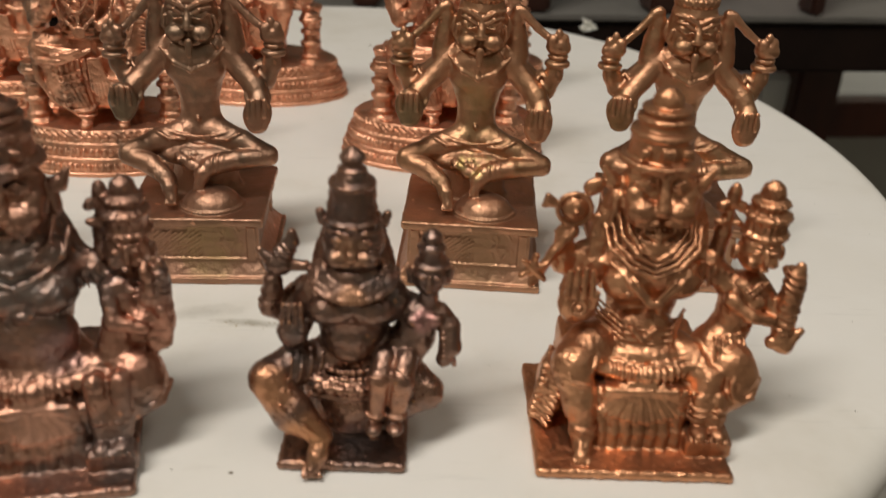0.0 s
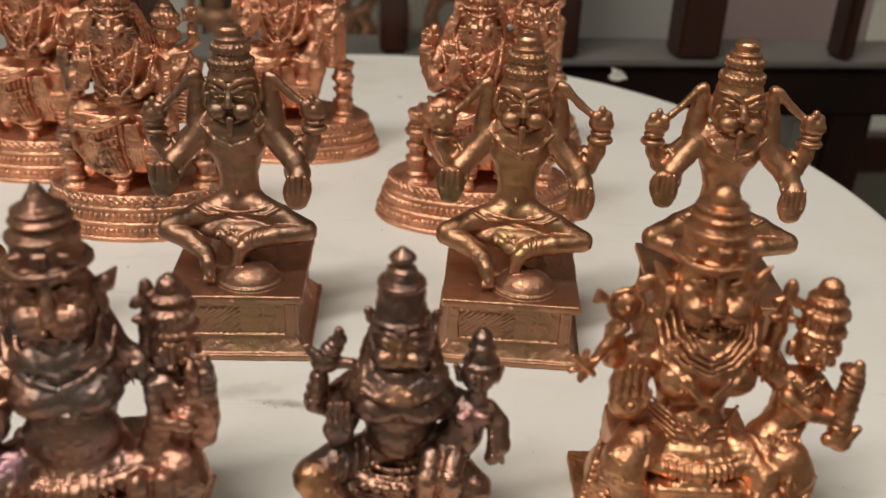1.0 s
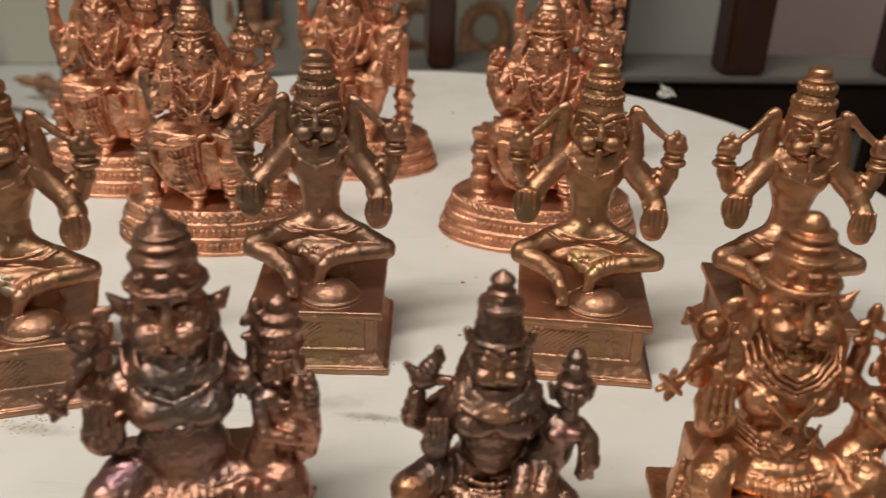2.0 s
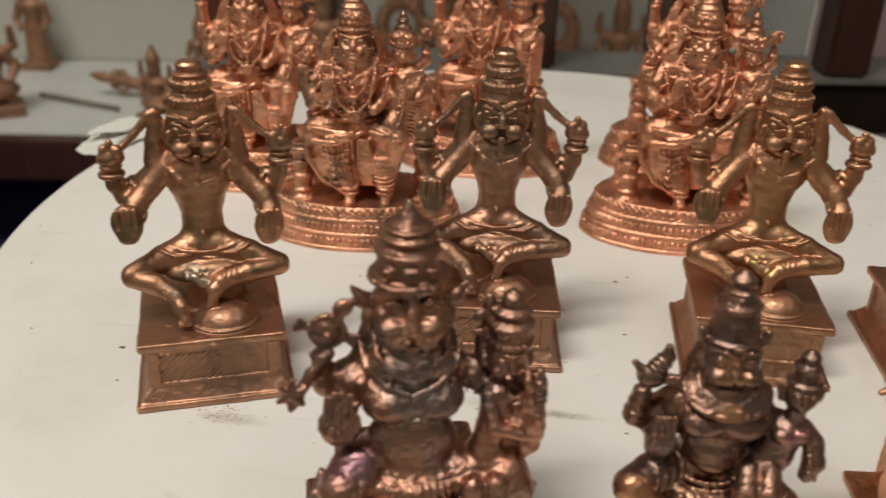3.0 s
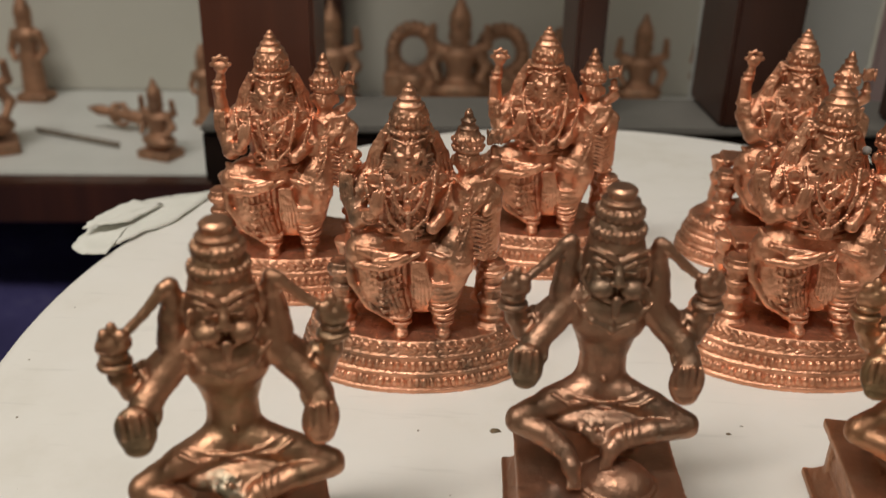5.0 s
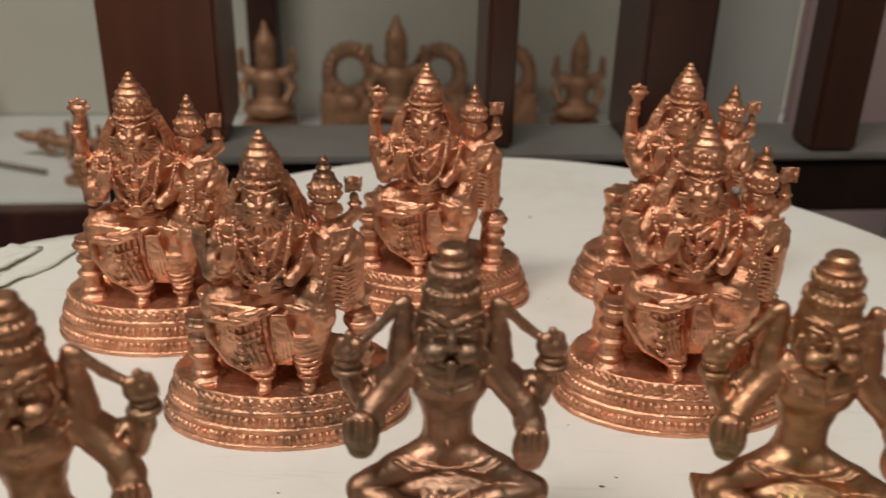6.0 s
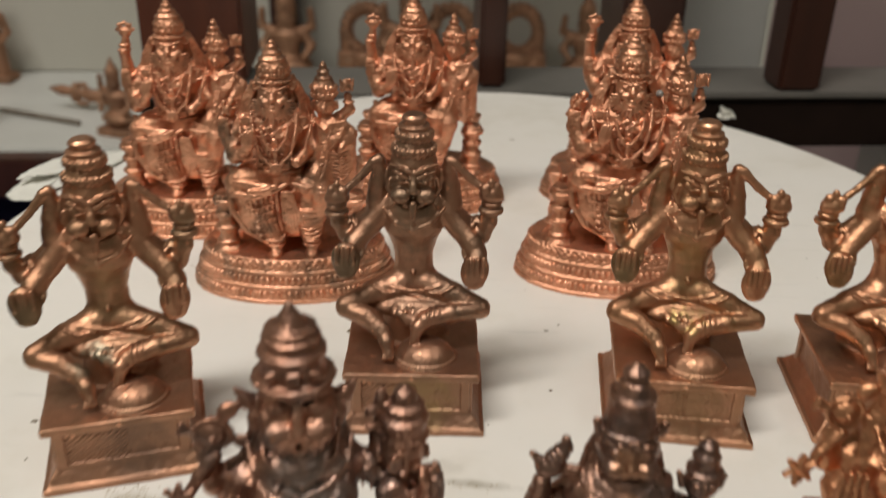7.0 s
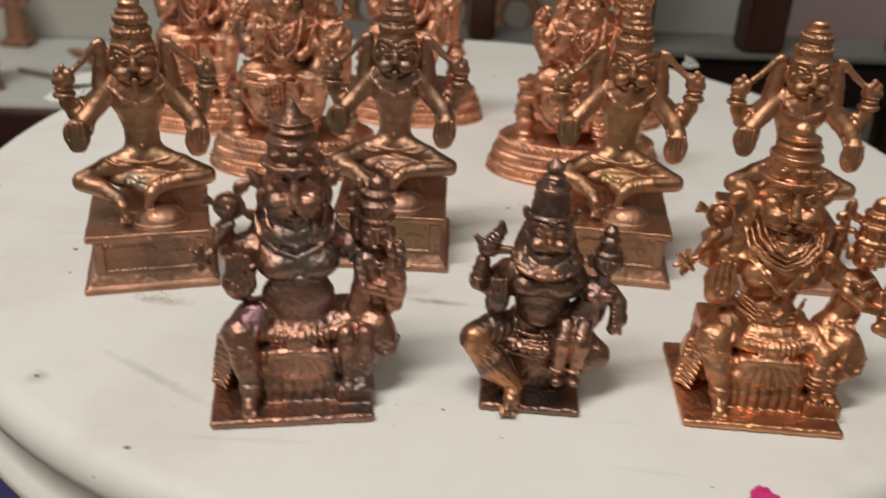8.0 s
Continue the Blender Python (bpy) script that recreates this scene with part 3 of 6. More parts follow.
def oval_base(c, rx, squash):
    """Sloping oval plinth: a plain foot, two beaded bands and a band of chevrons, parted by thin rims."""
    c.lathe((0, 0, 0), [(0, rx), (0.1, rx), (0.13, rx - 0.08), (0.4, rx - 0.15), (0.43, rx - 0.11), (0.5, rx - 0.13), (0.53, rx - 0.22), (0.8, rx - 0.28), (0.83, rx - 0.24), (0.9, rx - 0.27), (0.94, rx - 0.36), (1.16, rx - 0.42), (1.19, rx - 0.4), (1.26, rx - 0.46)], 0.02, squash)
    for z, r, n in ((0.27, rx - 0.1, 104), (0.67, rx - 0.24, 98)):
        for i in range(n):
            a = 2 * math.pi * i / n
            c.egg((r * math.cos(a), r * squash * math.sin(a), z), (0.075, 0.075, 0.115), 0.02)
    for i in range(70):
        a, r = 2 * math.pi * i / 70, rx - 0.38
        x, y = r * math.cos(a), r * squash * math.sin(a)
        dx, dy = -0.1 * math.sin(a), 0.1 * squash * math.cos(a)
        c.limb((x - dx, y - dy, 0.96), (x + dx, y + dy, 1.06), 0.042, 0.042, 0.015)
        c.limb((x - dx, y - dy, 1.16), (x + dx, y + dy, 1.06), 0.042, 0.042, 0.015)


def throne_group_mesh(raised):
    """A crowned figure seated on a throne with a small companion on its knee, on an oval stepped base."""
    c = Clay((-3.1, -1.85, -0.1), (3.1, 1.85, 7.3), 0.025)
    oval_base(c, 2.95, 0.6)
    # throne: slab on turned posts
    both(lambda s: c.lathe((s * 1.76, -0.5, 1.22), [(0, 0.42), (0.08, 0.42), (0.14, 0.3), (0.26, 0.34), (0.32, 0.26), (0.56, 0.24), (0.6, 0.33), (0.7, 0.35), (0.76, 0.24), (0.96, 0.23), (1.0, 0.32), (1.1, 0.33), (1.15, 0.23), (1.32, 0.25), (1.38, 0.36), (1.5, 0.38), (1.54, 0.3), (1.66, 0.3)], 0.02))
    both(lambda s: c.lathe((s * 1.7, 0.7, 1.22), [(0, 0.4), (0.16, 0.28), (0.8, 0.25), (1.0, 0.33), (1.2, 0.24), (1.6, 0.36), (1.66, 0.3)], 0.03))
    c.slab((0, 0.5, 2.9), (1.75, 0.5, 0.1), 0.05, 0.06)
    c.slab((-0.1, 0.5, 2.1), (0.9, 0.3, 0.9), 0.15, 0.1)
    ax = -0.23
    rnd = random.Random(21)
    # draped legs: a broad shell of cloth over the outer leg, a narrower one beside it
    c.path([(-0.92, -0.66, 3.05), (-0.84, -0.82, 2.4), (-0.5, -0.92, 1.75)], [0.6, 0.5, 0.3], 0.12, 0.62)
    c.path([(0.6, -0.66, 3.0), (0.62, -0.88, 2.4), (0.56, -0.94, 1.85)], [0.5, 0.42, 0.27], 0.12, 0.72)
    for x in (-0.38, 0.6):
        c.path([(x, -0.96, 1.6), (x, -1.16, 1.36)], [0.2, 0.14], 0.05)
        c.egg((x, -1.18, 1.34), (0.18, 0.25, 0.11), 0.03)
        c.ring((x, -0.98, 1.56), 0.22, 0.045, 0.015, rope=18)
        c.ring((x, -0.98, 1.7), 0.23, 0.035, 0.015)
    c.egg((-0.8, -0.76, 2.42), (0.52, 0.34, 0.8), 0.1)
    # side fold, hem and long folds of the outer leg
    c.path([(-1.6, -0.72, 3.1), (-1.52, -0.86, 2.5), (-1.15, -1.0, 1.95), (-0.6, -1.12, 1.62)], [0.09, 0.1, 0.08, 0.06], 0.03)
    for i in range(9):
        u = i / 8
        deep = 0.26 * math.sin(3.1 * u)
        c.path([(-1.4 + 1.1 * u, -0.84 - 0.9 * deep, 3.02), (-1.28 + 0.98 * u, -0.86 - 1.1 * deep, 2.4), (-0.86 + 0.68 * u, -0.88 - 0.8 * deep, 1.72 + 0.12 * abs(u - 0.5))], [0.06, 0.055, 0.045], 0.014)
    for i in range(5):
        z = 2.72 - 0.2 * i
        c.path([(-1.3 + 0.07 * i, -0.9, z + 0.08), (-0.85 + 0.02 * i, -1.2, z - 0.04), (-0.36, -1.02, z + 0.06)], [0.03, 0.045, 0.03], 0.012)
    for i in range(11):
        u = i / 10
        c.egg((-1.05 + 0.9 * u, -0.9 - 0.22 * math.sin(3.1 * u), 1.7 + 0.3 * (u - 0.55) ** 2), (0.06, 0.08, 0.05), 0.02)
    for _ in range(16):
        u, z = rnd.uniform(0.2, 0.95), rnd.uniform(1.95, 2.85)
        x, y = -1.36 + 1.15 * u + 0.25 * (2.9 - z) * (0.6 - u), -0.88 - 0.28 * math.sin(3.1 * u)
        c.ring((x, y, z), rnd.uniform(0.05, 0.08), 0.03, 0.015, turn=(84, 0, 25 * (u - 0.5)), start=rnd.uniform(0, 160), end=rnd.uniform(220, 360))
    for i in range(7):
        z = 2.75 - 0.15 * i
        c.ring((0.6, -0.86 - 0.016 * i, z), 0.46 - 0.03 * i, 0.045, 0.012, 0.78, turn=(24, -10, 0), start=190, end=350)
    # pleats hanging between the legs, notched at the hem
    for i in range(6):
        x = -0.12 + 0.085 * i
        c.path([(x * 0.6 - 0.05, -1.08, 3.1), (x, -1.12, 2.5), (x + 0.02, -1.1, 2.02 + 0.09 * abs(i - 2.5))], [0.045, 0.05, 0.055], 0.012)
    c.slab((-0.02, -0.5, 2.3), (0.9, 0.35, 0.7), 0.2, 0.12)
    # lap cloth: thick folds swept from the outer knee to the middle, with a heavy edge
    c.path([(-0.35, -0.3, 3.4), (-1.0, -0.7, 3.36), (-1.3, -0.82, 3.28)], [0.46, 0.44, 0.38], 0.16)
    c.path([(0.1, -0.3, 3.35), (0.62, -0.85, 3.26)], [0.46, 0.38], 0.18)
    for i in range(8):
        u = i / 7
        c.path([(-1.5 + 0.55 * u, -0.66 - 0.1 * u, 3.66 - 0.02 * i), (-1.34 + 0.62 * u, -1.15 - 0.06 * u, 3.47 - 0.01 * i), (-0.85 + 0.55 * u, -1.3, 3.24 + 0.02 * i)], [0.06, 0.07, 0.05], 0.01)
    c.path([(-1.66, -0.74, 3.3), (-1.36, -1.12, 3.1), (-0.85, -1.34, 3.1), (-0.35, -1.34, 3.26), (0.0, -1.24, 3.42)], [0.07, 0.1, 0.1, 0.08, 0.06], 0.025)
    c.path([(-1.0, -1.3, 3.24), (-0.6, -1.4, 3.3), (-0.25, -1.36, 3.42)], [0.05, 0.08, 0.06], 0.02)
    c.path([(0.2, -1.18, 3.42), (0.55, -1.24, 3.3), (0.95, -1.1, 3.3)], [0.06, 0.09, 0.06], 0.02)
    c.ring((ax, -0.46, 3.66), 0.72, 0.06, 0.03, 0.78, rope=40)
    c.ring((ax, -0.46, 3.8), 0.7, 0.045, 0.02, 0.78)
    c.egg((ax, -1.14, 3.82), (0.15, 0.08, 0.15), 0.02)
    c.ring((ax, -1.18, 3.82), 0.14, 0.03, 0.012, turn=(90, 0, 0))
    # torso, shoulders and the falling mane
    c.lathe((ax, -0.34, 3.3), [(0, 0.7), (0.5, 0.64), (1.0, 0.78), (1.45, 0.96), (1.75, 0.86), (2.1, 0.45)], 0.16, 0.68)
    c.lathe((ax, -0.08, 4.2), [(0, 1.08), (0.5, 1.06), (0.9, 0.96), (1.3, 0.76), (1.6, 0.62), (1.9, 0.48)], 0.08, 0.5, ribs=30, deep=0.03)
    c.egg((ax, -0.76, 4.0), (0.42, 0.24, 0.34), 0.12)
    for s in (-1, 1):
        for i in range(4):
            c.path([(ax + s * (0.44 + 0.05 * i), -0.42 + 0.05 * i, 5.95), (ax + s * (0.62 + 0.07 * i), -0.4 + 0.04 * i, 5.5), (ax + s * (0.7 + 0.1 * i), -0.5 + 0.05 * i, 5.0)], [0.05, 0.055, 0.04], 0.012)
        c.egg((ax + s * 0.74, -0.62, 4.96), (0.16, 0.12, 0.17), 0.04)
        c.ring((ax + s * 0.74, -0.72, 4.96), 0.15, 0.035, 0.012, turn=(80, 0, s * 20))
        c.beads([(ax + s * 0.6, -0.78, 5.2), (ax + s * 0.54, -1.03, 4.72), (ax + s * 0.4, -1.08, 4.2), (ax + s * 0.16, -1.14, 3.96)], 0.058, 16, 0.008)
        c.beads([(ax + s * 0.36, -1.0, 4.95), (ax + s * 0.3, -1.09, 4.66), (ax + s * 0.1, -1.12, 4.36)], 0.052, 9, 0.008)
        c.beads([(ax + s * 0.98, -0.56, 5.12), (ax + s * 0.9, -0.84, 4.72), (ax + s * 0.78, -0.94, 4.3)], 0.054, 11, 0.008)
    for i in range(5):
        c.egg((ax, -1.12, 4.34 - 0.1 * i), (0.08 - 0.006 * i, 0.06, 0.055), 0.01)
    for _ in range(30):
        u, z = rnd.uniform(-0.8, 0.8), rnd.uniform(3.95, 4.9)
        c.ring((ax + 0.62 * u, -1.02 + 0.2 * u * u, z), rnd.uniform(0.06, 0.09), 0.04, 0.01, turn=(80, 0, 35 * u), start=rnd.uniform(0, 120), end=rnd.uniform(240, 360))
    # head: lion mask with rounded ears and a beard of petals
    c.egg((ax, -0.52, 5.7), (0.42, 0.42, 0.46), 0.05)
    both(lambda e: c.egg((ax + e * 0.15, -0.86, 5.56), (0.17, 0.14, 0.12), 0.025))
    c.path([(ax, -0.88, 5.9), (ax, -0.98, 5.68)], [0.05, 0.09], 0.025)
    both(lambda e: c.egg((ax + e * 0.18, -0.86, 5.8), (0.1, 0.07, 0.06), 0.012))
    both(lambda e: c.limb((ax + e * 0.05, -0.94, 5.88), (ax + e * 0.34, -0.78, 5.96), 0.035, 0.03, 0.012))
    for i in range(3):
        c.limb((ax + 0.06 * (i - 1), -0.92, 5.92), (ax + 0.08 * (i - 1), -0.88, 6.05), 0.025, 0.022, 0.01)
    c.path([(ax - 0.2, -0.9, 5.46), (ax, -0.99, 5.47), (ax + 0.2, -0.9, 5.46)], [0.03, 0.045, 0.03], 0.015)
    both(lambda e: c.egg((ax + e * 0.27, -0.8, 5.64), (0.13, 0.12, 0.12), 0.03))
    c.egg((ax, -0.84, 5.36), (0.28, 0.16, 0.14), 0.03)
    c.egg((ax, -0.99, 5.38), (0.1, 0.05, 0.04), 0.012)
    both(lambda e: c.egg((ax + e * 0.47, -0.5, 5.9), (0.13, 0.08, 0.14), 0.02))
    both(lambda e: c.egg((ax + e * 0.48, -0.58, 5.9), (0.07, 0.06, 0.08), 0.015, carve=True))
    for i in range(17):
        a = math.pi * (i / 16) * 1.16 - 0.08 * math.pi
        ux, uz = math.cos(a), -math.sin(a)
        c.limb((ax + 0.33 * ux, -0.96 + 0.1 * abs(ux), 5.5 + 0.28 * uz), (ax + 0.54 * ux, -1.0 + 0.24 * abs(ux), 5.48 + 0.48 * uz), 0.052, 0.042, 0.006)
    # rounded crown with a beaded brim and a finial
    c.lathe((ax, -0.45, 6.0), [(0, 0.42), (0.05, 0.45), (0.1, 0.44), (0.14, 0.38), (0.3, 0.4), (0.46, 0.4), (0.54, 0.37), (0.6, 0.34), (0.64, 0.36), (0.69, 0.29), (0.76, 0.24), (0.8, 0.26), (0.85, 0.17), (0.92, 0.14), (0.96, 0.16), (1.0, 0.09), (1.06, 0.09), (1.12, 0.03)], 0.02)
    for i in range(15):
        a = math.pi * (0.9 + 1.2 * i / 14)
        ux, uy = math.cos(a), math.sin(a)
        c.egg((ax + 0.45 * ux, -0.45 + 0.45 * uy, 6.07), 0.05, 0.01)
        c.egg((ax + 0.4 * ux, -0.45 + 0.4 * uy, 6.24 + 0.04 * (i % 2)), (0.055, 0.06, 0.08), 0.008)
        c.egg((ax + 0.39 * ux, -0.45 + 0.39 * uy, 6.42 - 0.04 * (i % 2)), (0.052, 0.055, 0.065), 0.008)
    # one hand raised at the breast, the other arms behind
    c.path([(ax - 0.88, -0.3, 4.85), (ax - 1.2, -0.48, 4.35), (ax - 1.1, -0.8, 4.08), (ax - 0.78, -1.14, 4.34)], [0.28, 0.26, 0.22, 0.15], 0.08)
    c.egg((ax - 0.68, -1.22, 4.56), (0.17, 0.11, 0.22), 0.04, (0, 14, 0))
    for i in range(4):
        c.limb((ax - 0.8 + 0.075 * i, -1.28, 4.62), (ax - 0.74 + 0.075 * i, -1.24, 4.9 + 0.03 * (i in (1, 2))), 0.038, 0.032, 0.01)
    c.ring((ax - 0.84, -1.08, 4.26), 0.17, 0.04, 0.015, turn=(50, 30, 0))
    c.ring((ax - 1.0, -0.38, 4.62), 0.29, 0.045, 0.015, turn=(20, -30, 0), rope=22)
    c.ring((ax - 1.08, -0.42, 4.5), 0.28, 0.035, 0.015, turn=(20, -30, 0))
    c.path([(ax + 0.9, -0.25, 4.75), (ax + 0.85, -0.7, 4.2), (ax + 0.55, -1.1, 4.0)], [0.27, 0.2, 0.16], 0.1)
    c.path([(ax - 0.95, -0.1, 4.85), (ax - 1.3, -0.2, 4.5), (ax - 1.36, -0.25, 4.95)], [0.27, 0.23, 0.18], 0.08)
    c.ring((ax - 1.34, -0.25, 4.86), 0.2, 0.05, 0.015)
    for i in range(5):
        c.path([(ax - 1.5 + 0.06 * i, -0.42 - 0.03 * i, 5.0), (ax - 1.52 + 0.07 * i, -0.5 - 0.04 * i, 4.6), (ax - 1.4 + 0.07 * i, -0.55 - 0.05 * i, 4.25)], 0.042, 0.01)
    if raised:
        c.path([(ax - 1.36, -0.25, 4.9), (ax - 1.4, -0.3, 5.5), (ax - 1.32, -0.3, 5.9)], [0.2, 0.15, 0.12], 0.05)
        c.ring((ax - 1.39, -0.3, 5.6), 0.155, 0.045, 0.02)
        c.ring((ax - 1.37, -0.3, 5.75), 0.14, 0.035, 0.02)
        c.egg((ax - 1.3, -0.32, 6.12), (0.17, 0.13, 0.17), 0.04)
        c.ring((ax - 1.3, -0.34, 6.22), 0.16, 0.045, 0.02, turn=(90, 0, 0))
        for a in (0, 45, 90, 135, 180):
            c.egg((ax - 1.3 + 0.22 * math.cos(radians(a)), -0.32, 6.2 + 0.2 * math.sin(radians(a))), 0.06, 0.02)
    else:
        c.egg((ax - 1.3, -0.3, 5.2), (0.22, 0.18, 0.22), 0.06)
        for a in range(6):
            c.egg((ax - 1.28 + 0.18 * math.cos(a), -0.42, 5.26 + 0.18 * math.sin(a)), 0.065, 0.015)
        c.egg((ax - 1.16, -0.36, 5.44), (0.12, 0.1, 0.12), 0.04)
    # companion seated on the knee, sari drawn in pleats over one shoulder
    x = 1.07
    c.path([(0.92, -0.6, 3.55), (1.1, -0.55, 4.1), (1.1, -0.48, 4.75)], [0.46, 0.38, 0.34], 0.12)
    c.path([(1.25, -0.55, 4.85), (1.55, -0.5, 4.4), (1.62, -0.5, 3.4)], [0.28, 0.32, 0.26], 0.1)
    c.path([(0.85, -0.85, 3.5), (0.95, -1.06, 3.1), (0.9, -1.0, 2.6)], [0.36, 0.3, 0.22], 0.1)
    for i in range(7):
        c.path([(1.62 - 0.05 * i, -0.66 - 0.02 * i, 5.02 - 0.01 * i), (1.5 - 0.07 * i, -0.86 - 0.01 * i, 4.62 - 0.03 * i), (1.2 - 0.045 * i, -0.95, 4.3 - 0.03 * i)], [0.036, 0.046, 0.034], 0.01)
    for i in range(10):
        c.path([(1.2, -0.93, 4.22 - 0.11 * i), (1.5, -0.88, 4.12 - 0.11 * i), (1.82, -0.6, 4.24 - 0.11 * i)], [0.034, 0.048, 0.034], 0.01)
    c.path([(1.08, -0.96, 4.5), (1.04, -1.02, 4.0), (0.84, -1.14, 3.4)], [0.06, 0.07, 0.07], 0.02)
    both(lambda e: c.beads([(1.08 + e * 0.07, -1.0, 4.5), (1.04 + e * 0.08, -1.07, 4.0), (0.84 + e * 0.08, -1.2, 3.4)], 0.042, 15, 0.008))
    for i in range(5):
        c.egg((1.06 - 0.05 * i, -1.06 - 0.03 * i, 4.3 - 0.2 * i), 0.04, 0.01)
    for i in range(6):
        c.egg((1.66 + 0.05 * math.cos(2.4 * i), -0.62 + 0.1 * math.sin(1.7 * i), 3.1 - 0.1 * i), (0.16, 0.14, 0.07), 0.03)
    c.egg((x, -0.5, 5.4), (0.3, 0.3, 0.34), 0.04)
    c.path([(x, -0.76, 5.5), (x, -0.82, 5.36)], [0.03, 0.055], 0.015)
    both(lambda e: c.egg((x + e * 0.12, -0.74, 5.46), (0.07, 0.045, 0.035), 0.01))
    both(lambda e: c.limb((x + e * 0.04, -0.78, 5.54), (x + e * 0.22, -0.7, 5.56), 0.02, 0.018, 0.008))
    c.egg((x, -0.78, 5.25), (0.08, 0.04, 0.03), 0.01)
    both(lambda e: c.egg((x + e * 0.31, -0.48, 5.38), (0.07, 0.09, 0.13), 0.02))
    c.path([(x, -0.48, 4.9), (x, -0.48, 5.15)], [0.2, 0.18], 0.05)
    c.lathe((x, -0.46, 5.62), [(0, 0.33), (0.06, 0.37), (0.12, 0.34), (0.28, 0.33), (0.4, 0.26), (0.48, 0.22), (0.52, 0.24), (0.56, 0.16), (0.64, 0.15), (0.68, 0.18), (0.74, 0.1), (0.84, 0.09), (0.94, 0.04)], 0.02)
    for i in range(9):
        a = math.pi * (1 + i / 8)
        c.egg((x + 0.35 * math.cos(a), -0.46 + 0.35 * math.sin(a), 5.72 + 0.02 * (i % 2)), 0.04, 0.01)
        c.egg((x + 0.33 * math.cos(a), -0.46 + 0.33 * math.sin(a), 5.88), (0.045, 0.045, 0.07), 0.01)
    c.egg((x - 0.02, -0.8, 5.94), (0.07, 0.05, 0.09), 0.015)
    c.beads([(x - 0.28, -0.7, 5.02), (x, -0.86, 4.8), (x + 0.28, -0.7, 5.02)], 0.04, 11, 0.01)
    c.path([(1.4, -0.4, 4.92), (1.76, -0.45, 4.6), (1.5, -0.9, 4.3)], [0.17, 0.15, 0.11], 0.06)
    c.path([(1.4, -0.3, 4.95), (1.72, -0.3, 5.2), (1.68, -0.32, 5.6)], [0.16, 0.14, 0.1], 0.06)
    c.ring((1.7, -0.31, 5.42), 0.13, 0.035, 0.015)
    c.egg((1.67, -0.34, 5.88), (0.17, 0.14, 0.18), 0.03)
    for i in range(5):
        c.limb((1.67 + 0.07 * (i - 2), -0.46, 5.76), (1.67 + 0.085 * (i - 2), -0.4, 6.06), 0.034, 0.026, 0.01)
    c.weather(0.012, 0.07, 7)
    c.weather(0.012, 0.2, 17)
    return c.skin("throne_group_figurine", 0.54)


def square_plate(c, hx, hy, h):
    """A hand-cut plate with a thickened, slightly wavy front edge."""
    c.slab((0, 0, h / 2), (hx, hy, h / 2), 0.06, 0.02)
    step = (2 * hx - 0.2) / 12
    for i in range(12):
        x = -hx + 0.1 + step * i
        c.limb((x, -hy + 0.07, h * 0.6), (x + step, -hy + 0.07 + 0.012 * math.sin(i * 2.1), h * 0.6), 0.07 + 0.008 * math.sin(i * 1.7), 0.07, 0.05)


